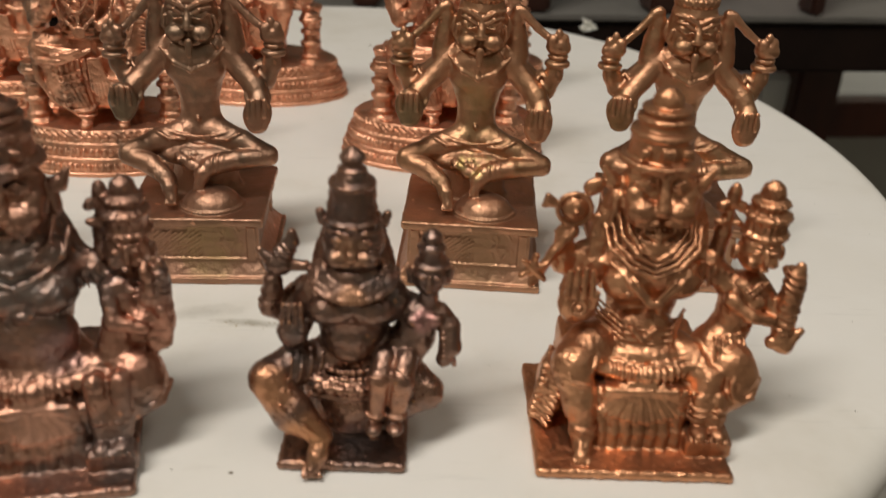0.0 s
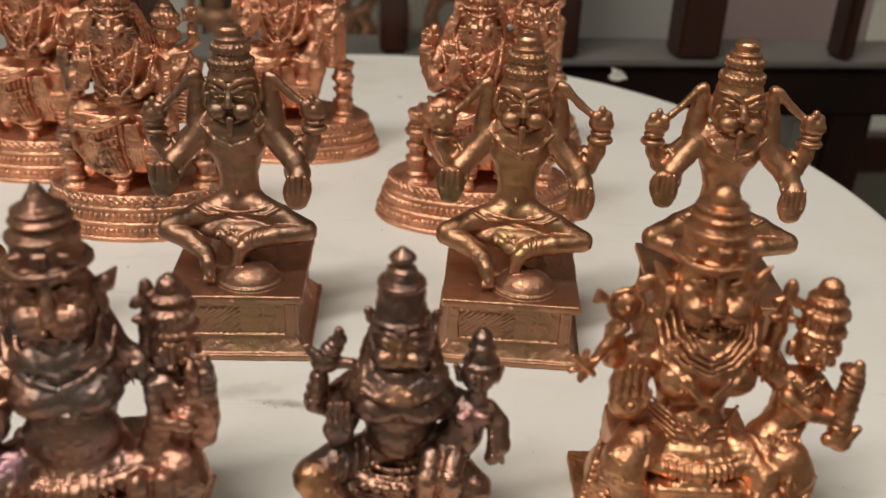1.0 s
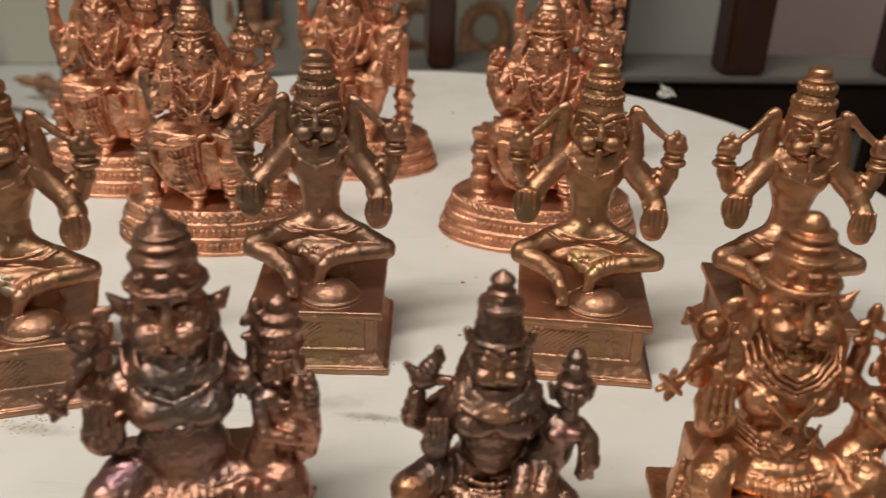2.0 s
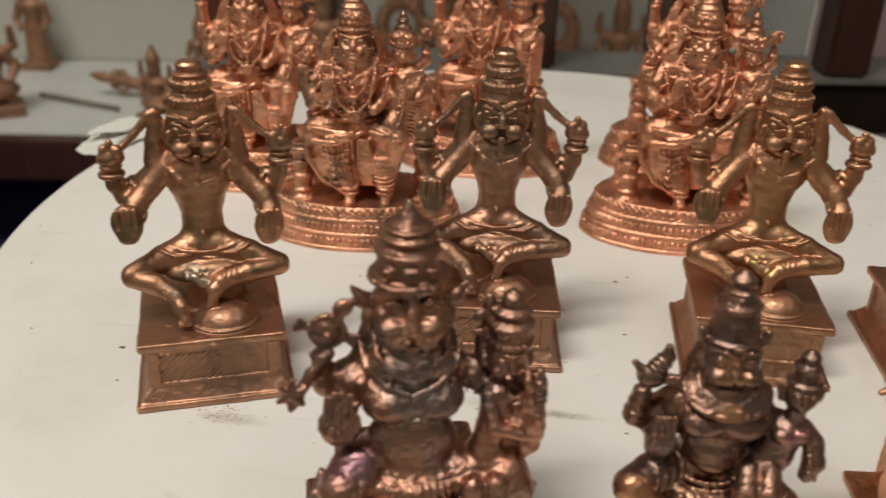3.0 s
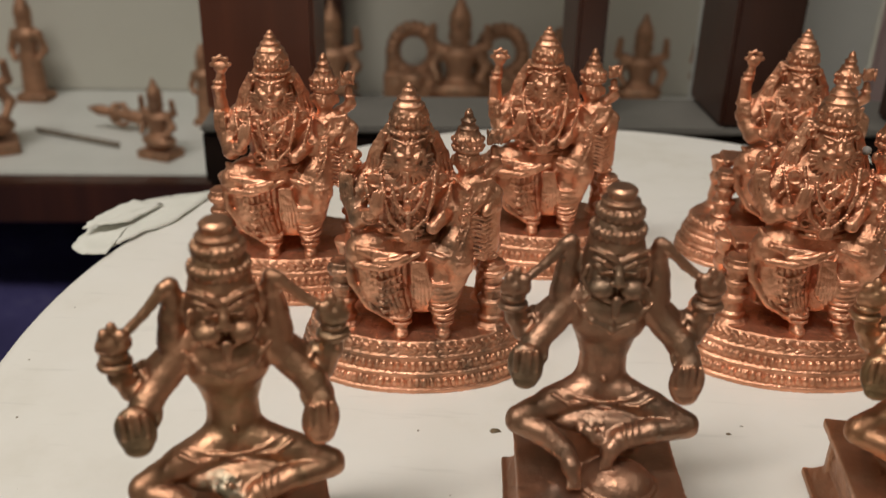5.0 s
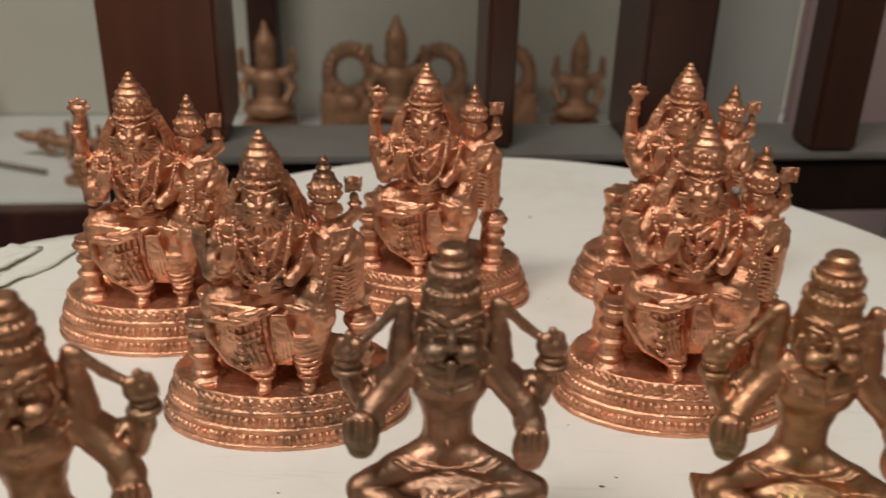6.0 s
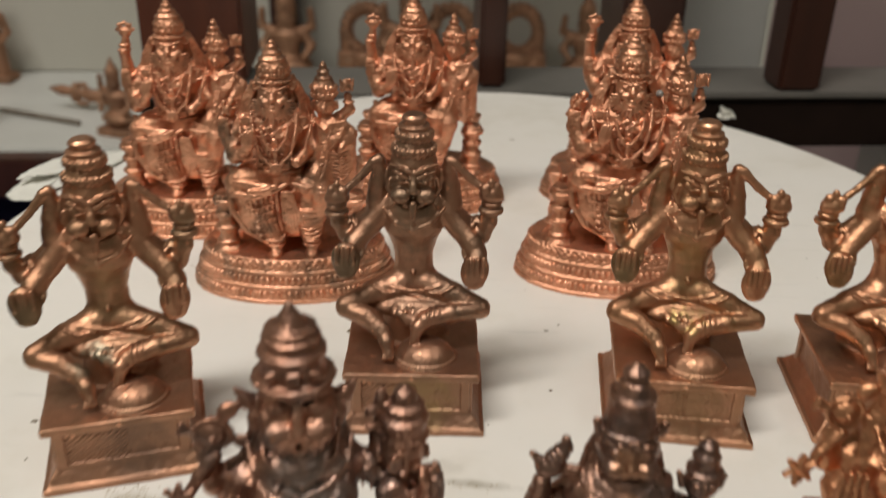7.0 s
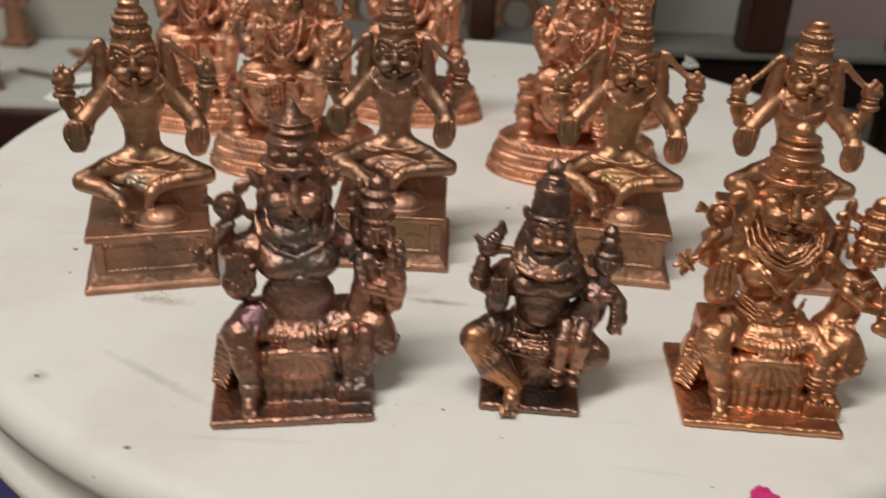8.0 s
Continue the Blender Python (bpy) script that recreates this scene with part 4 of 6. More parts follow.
def lion_throne_mesh(rubbed=0.0):
    """A crowned figure seated with one leg down and a companion on its knee, on a square plate. rubbed: how far its detail is worn soft."""
    c = Clay((-2.3, -1.75, -0.1), (2.95, 1.75, 6.3), 0.021)
    c.ease = rubbed
    square_plate(c, 1.65, 1.55, 0.16)
    # seat, an apron of cloth pleated like a fan, a scalloped hem below it
    c.slab((0.15, 0.75, 0.75), (1.25, 0.75, 0.62), 0.12, 0.1)
    c.slab((0.14, -0.12, 0.62), (0.86, 0.55, 0.58), 0.1, 0.06)
    c.slab((0.14, -0.48, 0.98), (0.66, 0.26, 0.28), 0.08, 0.05)
    for i in range(15):
        u = (i - 7) / 7
        c.limb((0.12 + 0.2 * u, -0.62, 1.3), (0.14 + 0.72 * u, -0.88 + 0.12 * abs(u), 0.7 + 0.1 * abs(u) + 0.03 * (i % 2)), 0.04, 0.066, 0.004)
    for s in (-1, 1):
        for i in range(5):
            c.path([(0.14 + s * 0.34, -0.6, 1.26 - 0.03 * i), (0.14 + s * (0.6 + 0.04 * i), -0.68, 1.1 - 0.1 * i), (0.14 + s * 1.0, -0.5, 1.1 - 0.14 * i)], [0.045, 0.06, 0.05], 0.01)
    c.slab((0.14, -0.32, 0.4), (0.82, 0.42, 0.36), 0.12, 0.04)
    for i in range(7):
        x = -0.5 + 0.215 * i
        c.path([(x, -0.68, 0.64), (x + 0.02, -0.74, 0.4), (x, -0.8, 0.2)], [0.09, 0.12, 0.12], 0.05)
        c.path([(x - 0.1, -0.82, 0.2), (x, -0.9, 0.16), (x + 0.1, -0.82, 0.2)], 0.035, 0.02)
    # the leg set down
    c.path([(-0.3, 0.45, 1.6), (-0.75, 0.0, 1.62), (-1.04, -0.36, 1.52)], [0.42, 0.40, 0.37], 0.14)
    c.path([(-1.04, -0.42, 1.45), (-0.92, -0.72, 1.0), (-0.83, -0.9, 0.5)], [0.35, 0.27, 0.2], 0.1)
    c.path([(-0.83, -0.92, 0.42), (-0.88, -1.25, 0.24)], [0.2, 0.13], 0.05)
    for i in range(4):
        c.limb((-0.98 + 0.075 * i, -1.26, 0.25), (-1.0 + 0.08 * i, -1.36, 0.2), 0.045, 0.04, 0.01)
    for i in range(9):
        u = i / 8
        c.ring((-0.5 - 0.5 * u, 0.24 - 0.58 * u, 1.62 - 0.06 * u), 0.425 - 0.04 * u, 0.026, 0.015, turn=(0, -62 + 20 * u, 38))
    for i in range(6):
        u = i / 5
        c.ring((-1.0 + 0.16 * u, -0.54 - 0.32 * u, 1.28 - 0.7 * u), 0.32 - 0.1 * u, 0.026, 0.015, turn=(-26, 14 + 20 * math.sin(3 * i), 0))
    c.beads([(-1.32, -0.5, 1.75), (-1.12, -0.78, 1.5), (-0.85, -0.72, 1.3)], 0.035, 14, 0.01)
    c.beads([(-1.4, -0.4, 1.55), (-1.2, -0.76, 1.3), (-0.9, -0.84, 1.1)], 0.035, 14, 0.01)
    for z in (0.62, 0.54, 0.46):
        c.ring((-0.84, -0.9, z), 0.21, 0.035, 0.015, turn=(-10, 0, 0))
    # the leg bearing the companion, foot on a block
    c.path([(0.55, 0.45, 1.5), (1.0, 0.0, 1.45), (1.3, -0.36, 1.28)], [0.4, 0.33, 0.28], 0.12)
    c.path([(1.3, -0.4, 1.2), (1.3, -0.55, 0.9), (1.32, -0.62, 0.62)], [0.26, 0.24, 0.22], 0.06)
    c.slab((1.3, -0.78, 0.32), (0.4, 0.3, 0.17), 0.06, 0.04)
    c.egg((1.14, -0.88, 0.54), (0.16, 0.22, 0.1), 0.03)
    c.egg((1.46, -0.88, 0.54), (0.16, 0.22, 0.1), 0.03)
    for i in range(8):
        c.limb((0.98 + 0.085 * i, -1.02, 0.53), (0.98 + 0.085 * i, -1.1, 0.48), 0.036, 0.034, 0.01)
    for z in (0.7, 0.8, 0.92):
        both(lambda s: c.ring((1.31 + s * 0.14, -0.66, z), 0.16, 0.035, 0.015))
    both(lambda s: c.path([(1.31 + s * 0.14, -0.62, 1.05), (1.31 + s * 0.15, -0.72, 0.6)], [0.15, 0.13], 0.03))
    # rolled belt, notched along its length, with a string of beads over it
    c.path([(-0.52, -0.34, 1.42), (0.2, -0.52, 1.42), (0.95, -0.3, 1.47)], 0.13, 0.05)
    for i in range(12):
        x = -0.46 + 0.12 * i
        y = -0.5 + 0.2 * ((x - 0.2) / 0.7) ** 2
        c.ring((x, y, 1.42), 0.125, 0.034, 0.008, turn=(0, 90, 0))
    c.beads([(-0.5, -0.28, 1.58), (0.2, -0.5, 1.57), (0.95, -0.28, 1.62)], 0.04, 24, 0.01)
    c.egg((0.2, -0.04, 1.6), (0.66, 0.36, 0.22), 0.06)
    # frilled cloth at the outer side of the leg
    for i in range(9):
        z = 0.28 + 0.13 * i
        c.path([(-1.35, 0.2, z + 0.12), (-1.6 + 0.02 * i, -0.12, z + 0.03 * (i % 2)), (-1.38 + 0.03 * i, -0.48, z - 0.02)], [0.05, 0.07, 0.05], 0.02)
        c.egg((-1.62 + 0.02 * i, -0.18, z), (0.08, 0.1, 0.06), 0.02)
    c.egg((-1.25, 0.1, 0.8), (0.3, 0.5, 0.6), 0.1)
    # torso
    c.lathe((0.18, 0.56, 1.4), [(0, 0.76), (0.3, 0.64), (0.6, 0.56), (1.0, 0.64), (1.4, 0.84), (1.75, 0.94), (2.0, 0.66)], 0.12, 0.74)
    c.egg((0.2, 0.2, 1.85), (0.56, 0.4, 0.5), 0.1)
    c.egg((0.14, 0.08, 2.0), (0.46, 0.26, 0.36), 0.1)
    c.egg((-0.22, 0.06, 2.86), (0.42, 0.25, 0.32), 0.08)
    c.egg((0.6, 0.08, 2.92), (0.42, 0.25, 0.32), 0.08)
    c.egg((-0.24, -0.19, 2.8), 0.045, 0.03)
    c.egg((0.64, -0.17, 2.86), 0.045, 0.03)
    if rubbed:
        c.egg((0.16, 0.12, 2.9), (0.82, 0.36, 0.46), 0.1)
        c.egg((0.16, 0.1, 2.1), (0.76, 0.42, 0.62), 0.12)
        c.path([(1.6, 0.24, 2.8), (1.5, 0.14, 2.2), (1.36, 0.0, 1.6)], [0.27, 0.24, 0.3], 0.05)
        c.path([(1.42, 0.1, 2.85), (1.5, -0.2, 2.42), (1.92, -0.26, 2.3)], [0.15, 0.14, 0.11], 0.02)
        for x in (1.12, 1.5):
            c.egg((x, -0.52, 1.46), (0.2, 0.2, 0.24), 0.03)
            c.path([(x, -0.6, 1.3), (x + 0.02, -0.68, 0.7)], [0.17, 0.14], 0.03)
        both(lambda s: c.egg((0.18 + s * 0.38, -0.12, 2.88), (0.34, 0.2, 0.26), 0.06))
    # sash gathered on the breastbone, folds of cloth round the waist
    both(lambda s: c.path([(0.18 + s * 0.7, 0.14, 3.2), (0.19 + s * 0.42, -0.17, 3.0), (0.2 + s * 0.1, -0.2, 2.66)], [0.045, 0.055, 0.06], 0.02))
    both(lambda s: c.path([(0.18 + s * 0.56, 0.1, 3.22), (0.19 + s * 0.3, -0.18, 3.02), (0.2 + s * 0.06, -0.21, 2.7)], [0.035, 0.04, 0.04], 0.015))
    c.egg((0.2, -0.2, 2.64), (0.17, 0.1, 0.08), 0.03)
    both(lambda s: c.limb((0.2 + s * 0.06, -0.18, 2.6), (0.2 + s * 0.13, -0.14, 2.44), 0.05, 0.04, 0.02))
    for i in range(0 if rubbed else 5):
        c.path([(-0.68 + 0.02 * i, 0.2, 2.5 - 0.13 * i), (-0.3 + 0.03 * i, -0.12 - 0.01 * i, 2.28 - 0.13 * i), (0.16 + 0.06 * i, -0.22 - 0.01 * i, 2.22 - 0.12 * i)], [0.034, 0.03, 0.018], 0.03)
        c.path([(0.86 - 0.02 * i, 0.2, 2.3 - 0.12 * i), (0.62, -0.08 - 0.02 * i, 2.1 - 0.12 * i), (0.26 - 0.03 * i, -0.22 - 0.01 * i, 2.14 - 0.14 * i)], [0.03, 0.026, 0.018], 0.03)
    both(lambda s: c.limb((0.1 + s * 0.2, -0.2, 2.14), (0.1, -0.24, 1.94), 0.05, 0.055, 0.02))
    # collar: strands of beads falling to a point, a fringe of beard above them
    strands = ((0.6, 3.66, 0.045), (0.8, 3.44, 0.05)) if rubbed else ((0.5, 3.74, 0.034), (0.6, 3.64, 0.04), (0.7, 3.52, 0.034), (0.8, 3.42, 0.045))
    if rubbed:
        c.egg((0.14, 0.3, 3.5), (0.82, 0.46, 0.34), 0.1)
    for w, z, r in strands:
        pts = [(0.15 - w, 0.42, z + 0.36), (0.15 - w * 0.92, 0.1, z + 0.08), (0.15 - w * 0.5, -0.12, z - 0.16), (0.15, -0.19, z - 0.3), (0.15 + w * 0.5, -0.12, z - 0.16), (0.15 + w * 0.92, 0.1, z + 0.08), (0.15 + w, 0.42, z + 0.36)]
        c.path(pts, r, 0.015)
        if r < 0.036:
            c.beads(pts, 0.042, 38, 0.008)
    c.egg((0.15, 0.12, 3.56), (0.42, 0.26, 0.2), 0.05)
    for i in range(0 if rubbed else 17):
        u = (i - 8) / 8
        c.limb((0.15 + 0.36 * u, -0.1 + 0.22 * u * u, 3.68 + 0.1 * u * u), (0.15 + 0.44 * u, -0.16 + 0.24 * u * u, 3.46 + 0.18 * u * u), 0.03, 0.024, 0.006)
    c.lathe((0.12, 0.75, 2.7), [(0, 0.98), (0.5, 0.95), (0.9, 0.84), (1.4, 0.68), (1.8, 0.56)], 0.06, 0.55, ribs=28, deep=0.03)
    for s in (-1, 1):
        for i in range(0 if rubbed else 4):
            c.path([(0.14 + s * (0.58 + 0.05 * i), 0.42 + 0.06 * i, 4.3), (0.13 + s * (0.72 + 0.07 * i), 0.4 + 0.05 * i, 3.8), (0.12 + s * (0.78 + 0.06 * i), 0.36, 3.25)], [0.05, 0.06, 0.035], 0.012)
    # head
    hx = 0.14
    c.egg((hx, 0.58, 4.35), (0.62, 0.52, 0.66), 0.07)
    c.egg((hx, 0.4, 3.88), (0.44, 0.36, 0.28), 0.08)
    both(lambda s: c.egg((hx + s * 0.28, 0.1, 4.2), (0.3, 0.25, 0.23), 0.05))
    both(lambda s: c.egg((hx + s * 0.42, 0.22, 4.42), (0.18, 0.18, 0.2), 0.06))
    both(lambda s: c.path([(hx + s * 0.08, -0.1, 4.08), (hx + s * 0.32, -0.06, 4.02), (hx + s * 0.48, 0.1, 4.02)], [0.05, 0.06, 0.04], 0.03))
    c.path([(hx, 0.14, 4.82), (hx, 0.02, 4.5), (hx, -0.06, 4.28)], [0.09, 0.1, 0.13], 0.035)
    both(lambda s: c.egg((hx + s * 0.11, -0.04, 4.22), (0.08, 0.08, 0.07), 0.02))
    both(lambda s: c.egg((hx + s * 0.28, 0.11, 4.64), (0.15, 0.09, 0.085), 0.012))
    both(lambda s: c.path([(hx + s * 0.12, 0.06, 4.66), (hx + s * 0.28, 0.03, 4.74), (hx + s * 0.46, 0.15, 4.66)], 0.026, 0.01))
    both(lambda s: c.path([(hx + s * 0.12, 0.06, 4.6), (hx + s * 0.28, 0.04, 4.56), (hx + s * 0.44, 0.15, 4.6)], 0.026, 0.01))
    both(lambda s: c.path([(hx + s * 0.06, 0.06, 4.8), (hx + s * 0.3, 0.06, 4.9), (hx + s * 0.52, 0.24, 4.82)], 0.042, 0.02))
    c.slab((hx, 0.02, 3.94), (0.26, 0.13, 0.05), 0.04, 0.03, carve=True)
    c.path([(hx - 0.26, 0.08, 3.84), (hx, -0.02, 3.78), (hx + 0.26, 0.08, 3.84)], [0.06, 0.09, 0.06], 0.03)
    c.limb((hx, -0.04, 3.86), (hx + 0.02, -0.08, 3.72), 0.07, 0.06, 0.015, 0.6)
    both(lambda s: c.egg((hx + s * 0.24, -0.03, 3.92), (0.04, 0.045, 0.09), 0.01))
    for i in range(5):
        c.egg((hx - 0.16 + 0.08 * i, -0.05, 3.95), (0.034, 0.035, 0.04), 0.008)
    both(lambda s: c.path([(hx + s * 0.54, 0.62, 4.4), (hx + s * 0.74, 0.58, 4.5), (hx + s * 0.92, 0.56, 4.76)], [0.15, 0.14, 0.03], 0.04))
    both(lambda s: c.egg((hx + s * 0.66, 0.5, 4.2), (0.11, 0.14, 0.22), 0.04))
    # crown
    c.lathe((0.12, 0.62, 4.84), [(0, 0.58), (0.05, 0.63), (0.12, 0.63), (0.15, 0.51), (0.46, 0.49), (0.5, 0.53), (0.58, 0.53), (0.62, 0.4), (0.7, 0.39), (0.74, 0.46), (0.8, 0.45), (0.84, 0.34), (0.88, 0.33), (0.9, 0.41), (0.94, 0.4), (0.97, 0.28)], 0.015)
    if rubbed:
        c.lathe((0.12, 0.62, 5.78), [(0, 0.3), (0.04, 0.26), (0.4, 0.03)], 0.01)
    else:
        c.egg((0.12, 0.62, 5.86), (0.25, 0.25, 0.24), 0.02)
    c.slab((0.12, 0.1, 5.14), (0.11, 0.05, 0.1), 0.03, 0.02)
    both(lambda s: c.slab((0.12 + s * 0.34, 0.2, 5.14), (0.08, 0.06, 0.08), 0.03, 0.02))
    c.ring((0.12, 0.62, 4.93), 0.61, 0.045, 0.02, rope=54)
    # one hand raised, palm out; rear hand with a disc
    c.path([(-0.75, 0.5, 3.0), (-1.0, 0.42, 2.5), (-1.04, 0.15, 2.3)], [0.28, 0.26, 0.26], 0.08)
    c.egg((-1.02, -0.02, 2.52), (0.35, 0.17, 0.36), 0.05, (-10, 0, 0))
    for i in range(4):
        c.limb((-1.23 + 0.135 * i, -0.14, 2.7), (-1.21 + 0.125 * i, -0.08, 3.12 + 0.05 * (i in (1, 2))), 0.066, 0.055, 0.012)
    c.path([(-0.78, -0.12, 2.5), (-0.74, -0.14, 2.76)], [0.08, 0.06], 0.02)
    c.ring((-1.03, -0.19, 2.5), 0.13, 0.03, 0.015, turn=(80, 0, 0))
    c.egg((-1.03, -0.2, 2.5), 0.05, 0.01)
    c.ring((-0.9, 0.44, 2.74), 0.29, 0.05, 0.02, turn=(10, -20, 0))
    c.path([(-0.8, 0.65, 3.1), (-1.22, 0.62, 2.95), (-1.3, 0.55, 3.5)], [0.26, 0.22, 0.15], 0.08)
    c.path([(-1.75, 0.3, 2.75), (-1.45, 0.4, 3.25), (-1.15, 0.45, 3.6)], [0.09, 0.09, 0.09], 0.04)
    for a in range(6):
        c.limb((-1.78, 0.3, 2.95), (-1.78 + 0.22 * math.cos(a * 1.05 + 0.4), 0.26, 2.95 + 0.28 * math.sin(a * 1.05 + 0.4)), 0.08, 0.055, 0.015)
    c.egg((-1.17, 0.5, 4.0), (0.23, 0.16, 0.23), 0.02)
    c.ring((-1.17, 0.48, 4.0), 0.28, 0.045, 0.015, turn=(90, 0, 0))
    c.egg((-1.17, 0.34, 4.0), 0.05, 0.01)
    for a in (165, 55, -25, 250):
        ux, uz = math.cos(radians(a)), math.sin(radians(a))
        for o in (-0.09, 0.0, 0.09):
            c.limb((-1.17 + 0.3 * ux, 0.5, 4.0 + 0.3 * uz), (-1.17 + 0.5 * ux - o * uz, 0.5, 4.0 + 0.5 * uz + o * ux), 0.055, 0.05, 0.012)
    c.egg((-0.9, 0.5, 4.42), (0.19, 0.1, 0.14), 0.03, (0, -30, 0))
    # companion: body leaning in, knee with a round ornament
    x = 1.76 if rubbed else 1.98
    c.path([(1.55, 0.3, 1.5), (1.72, 0.34, 1.9), (1.8, 0.36, 2.3), (1.84, 0.4, 2.6)], [0.42, 0.32, 0.32, 0.36], 0.08)
    c.path([(1.5, 0.2, 1.6), (1.72, -0.1, 1.42), (1.86, -0.2, 1.26)], [0.4, 0.4, 0.36], 0.1)
    c.path([(1.86, -0.24, 1.2), (1.7, -0.4, 0.98), (1.5, -0.5, 0.85)], [0.32, 0.24, 0.2], 0.08)
    c.ring((1.88, -0.52, 1.24), 0.24, 0.045, 0.02, turn=(72, 0, 20))
    for i in range(5):
        c.limb((1.72 + 0.08 * i, -0.58 + 0.03 * i, 1.1), (1.72 + 0.08 * i, -0.56 + 0.03 * i, 1.36), 0.03, 0.03, 0.012)
    c.beads([(1.4, -0.56, 1.02), (1.75, -0.58, 0.86), (2.1, -0.42, 0.96), (2.24, -0.2, 1.2)], 0.06, 14, 0.015)
    for i in range(8):
        u = i / 7
        c.path([(1.35 + 0.08 * i, -0.1 + 0.02 * i, 1.98 - 0.01 * i), (1.38 + 0.075 * i, -0.28 - 0.01 * i, 1.72 - 0.02 * i), (1.36 + 0.06 * i, -0.38 - 0.02 * i, 1.38)], 0.03, 0.012)
    for i in range(3):
        c.ring((1.71 + 0.02 * i, 0.33, 1.84 + 0.09 * i), 0.34, 0.03, 0.015, turn=(10, -12, 0), rope=24)
    c.path([(0.85, 0.7, 3.15), (1.25, 0.62, 3.0), (1.55, 0.5, 2.75)], [0.26, 0.25, 0.24], 0.1)
    for i in range(6):
        c.limb((0.95 + 0.12 * i, 0.36, 3.2 - 0.05 * i), (1.0 + 0.12 * i, 0.36, 2.8 - 0.04 * i), 0.035, 0.035, 0.015)
    c.egg((x, 0.4, 3.42), (0.36, 0.33, 0.4), 0.05)
    c.path([(x + 0.02, 0.08, 3.54), (x + 0.03, 0.03, 3.36)], [0.035, 0.065], 0.02)
    both(lambda s: c.egg((x + s * 0.15, 0.1, 3.5), (0.085, 0.05, 0.045), 0.012))
    both(lambda s: c.path([(x + s * 0.05, 0.08, 3.6), (x + s * 0.25, 0.14, 3.62)], 0.022, 0.01))
    both(lambda s: c.egg((x + s * 0.17, 0.14, 3.3), (0.11, 0.09, 0.1), 0.04))
    c.egg((x + 0.02, 0.07, 3.2), (0.1, 0.05, 0.035), 0.012)
    both(lambda s: c.egg((x + s * 0.38, 0.42, 3.36), (0.08, 0.1, 0.15), 0.02))
    c.lathe((x + 0.05, 0.45, 3.68), [(0, 0.38), (0.06, 0.4), (0.12, 0.33), (0.3, 0.34), (0.36, 0.4), (0.42, 0.37), (0.46, 0.27), (0.54, 0.27), (0.58, 0.33), (0.64, 0.3), (0.68, 0.19), (0.76, 0.2), (0.88, 0.17), (0.98, 0.05)], 0.015, ribs=18, deep=0.01)
    c.path([(1.34, 0.65, 3.0), (1.4, 0.62, 3.6), (1.42, 0.58, 4.0)], [0.16, 0.14, 0.09], 0.05)
    c.egg((1.45, 0.56, 4.3), (0.12, 0.1, 0.24), 0.03)
    both(lambda s: c.egg((1.44 + s * 0.15, 0.54, 4.14), (0.13, 0.09, 0.1), 0.03, (0, s * 35, 0)))
    both(lambda s: c.egg((1.42 + s * 0.14, 0.54, 3.84), (0.11, 0.08, 0.07), 0.03))
    # her outer arm with a bundle of stems held upright
    o = 2.2 if rubbed else 2.56
    c.path([(2.0, 0.45, 2.75), (o - 0.12, 0.2, 2.3), (o, 0.05, 2.5)], [0.25, 0.22, 0.18], 0.06)
    c.egg((o + 0.02, 0.06, 2.95), (0.18, 0.15, 0.36), 0.04)
    c.egg((o + 0.06, 0.08, 3.25), (0.1, 0.1, 0.14), 0.03)
    c.egg((o - 0.1, 0.2, 3.15), (0.09, 0.08, 0.1), 0.03)
    for i in range(5):
        c.ring((o + 0.01, 0.07, 2.7 + 0.12 * i), 0.18 - 0.01 * abs(i - 2), 0.03, 0.012, turn=(8, 14, 0))
    c.path([(o, 0.08, 2.7), (o, 0.1, 2.2), (o - 0.02, 0.02, 1.88)], [0.19, 0.2, 0.17], 0.05)
    if rubbed:
        leaf = random.Random(14)
        for i in range(26):
            z = 1.75 + 0.06 * i
            c.egg((o - 0.02 + leaf.uniform(-0.2, 0.12), leaf.uniform(-0.16, 0.1), z), (0.09, 0.08, leaf.uniform(0.08, 0.16)), 0.02, (0, leaf.uniform(-40, 40), 0))
    else:
        c.path([(2.4, 0.0, 1.84), (2.62, -0.02, 1.8), (2.84, -0.02, 2.1)], [0.12, 0.15, 0.07], 0.05)
    for i in range(4):
        c.ring((o - 0.01 * i, 0.08, 2.5 - 0.13 * i), 0.19, 0.032, 0.012, turn=(0, 10, 0))
    c.path([(1.6, 0.12, 2.6), (1.92, -0.06, 2.38), (2.3, -0.02, 2.28)], [0.13, 0.13, 0.11], 0.04)
    both(lambda s: c.egg((1.84 + s * 0.18, 0.1, 2.56), (0.18, 0.15, 0.16), 0.04))
    c.beads([(1.6, 0.12, 2.95), (1.84, -0.06, 2.74), (2.14, 0.1, 2.95)], 0.035, 12, 0.01)
    c.beads([(1.66, 0.14, 2.95), (1.84, -0.02, 2.84), (2.06, 0.12, 2.95)], 0.035, 10, 0.01)
    if rubbed:
        c.soften()
    c.weather(0.01, 0.3, 19)
    c.weather(0.012, 0.07, 9)
    return c.skin("lion_throne_figurine")


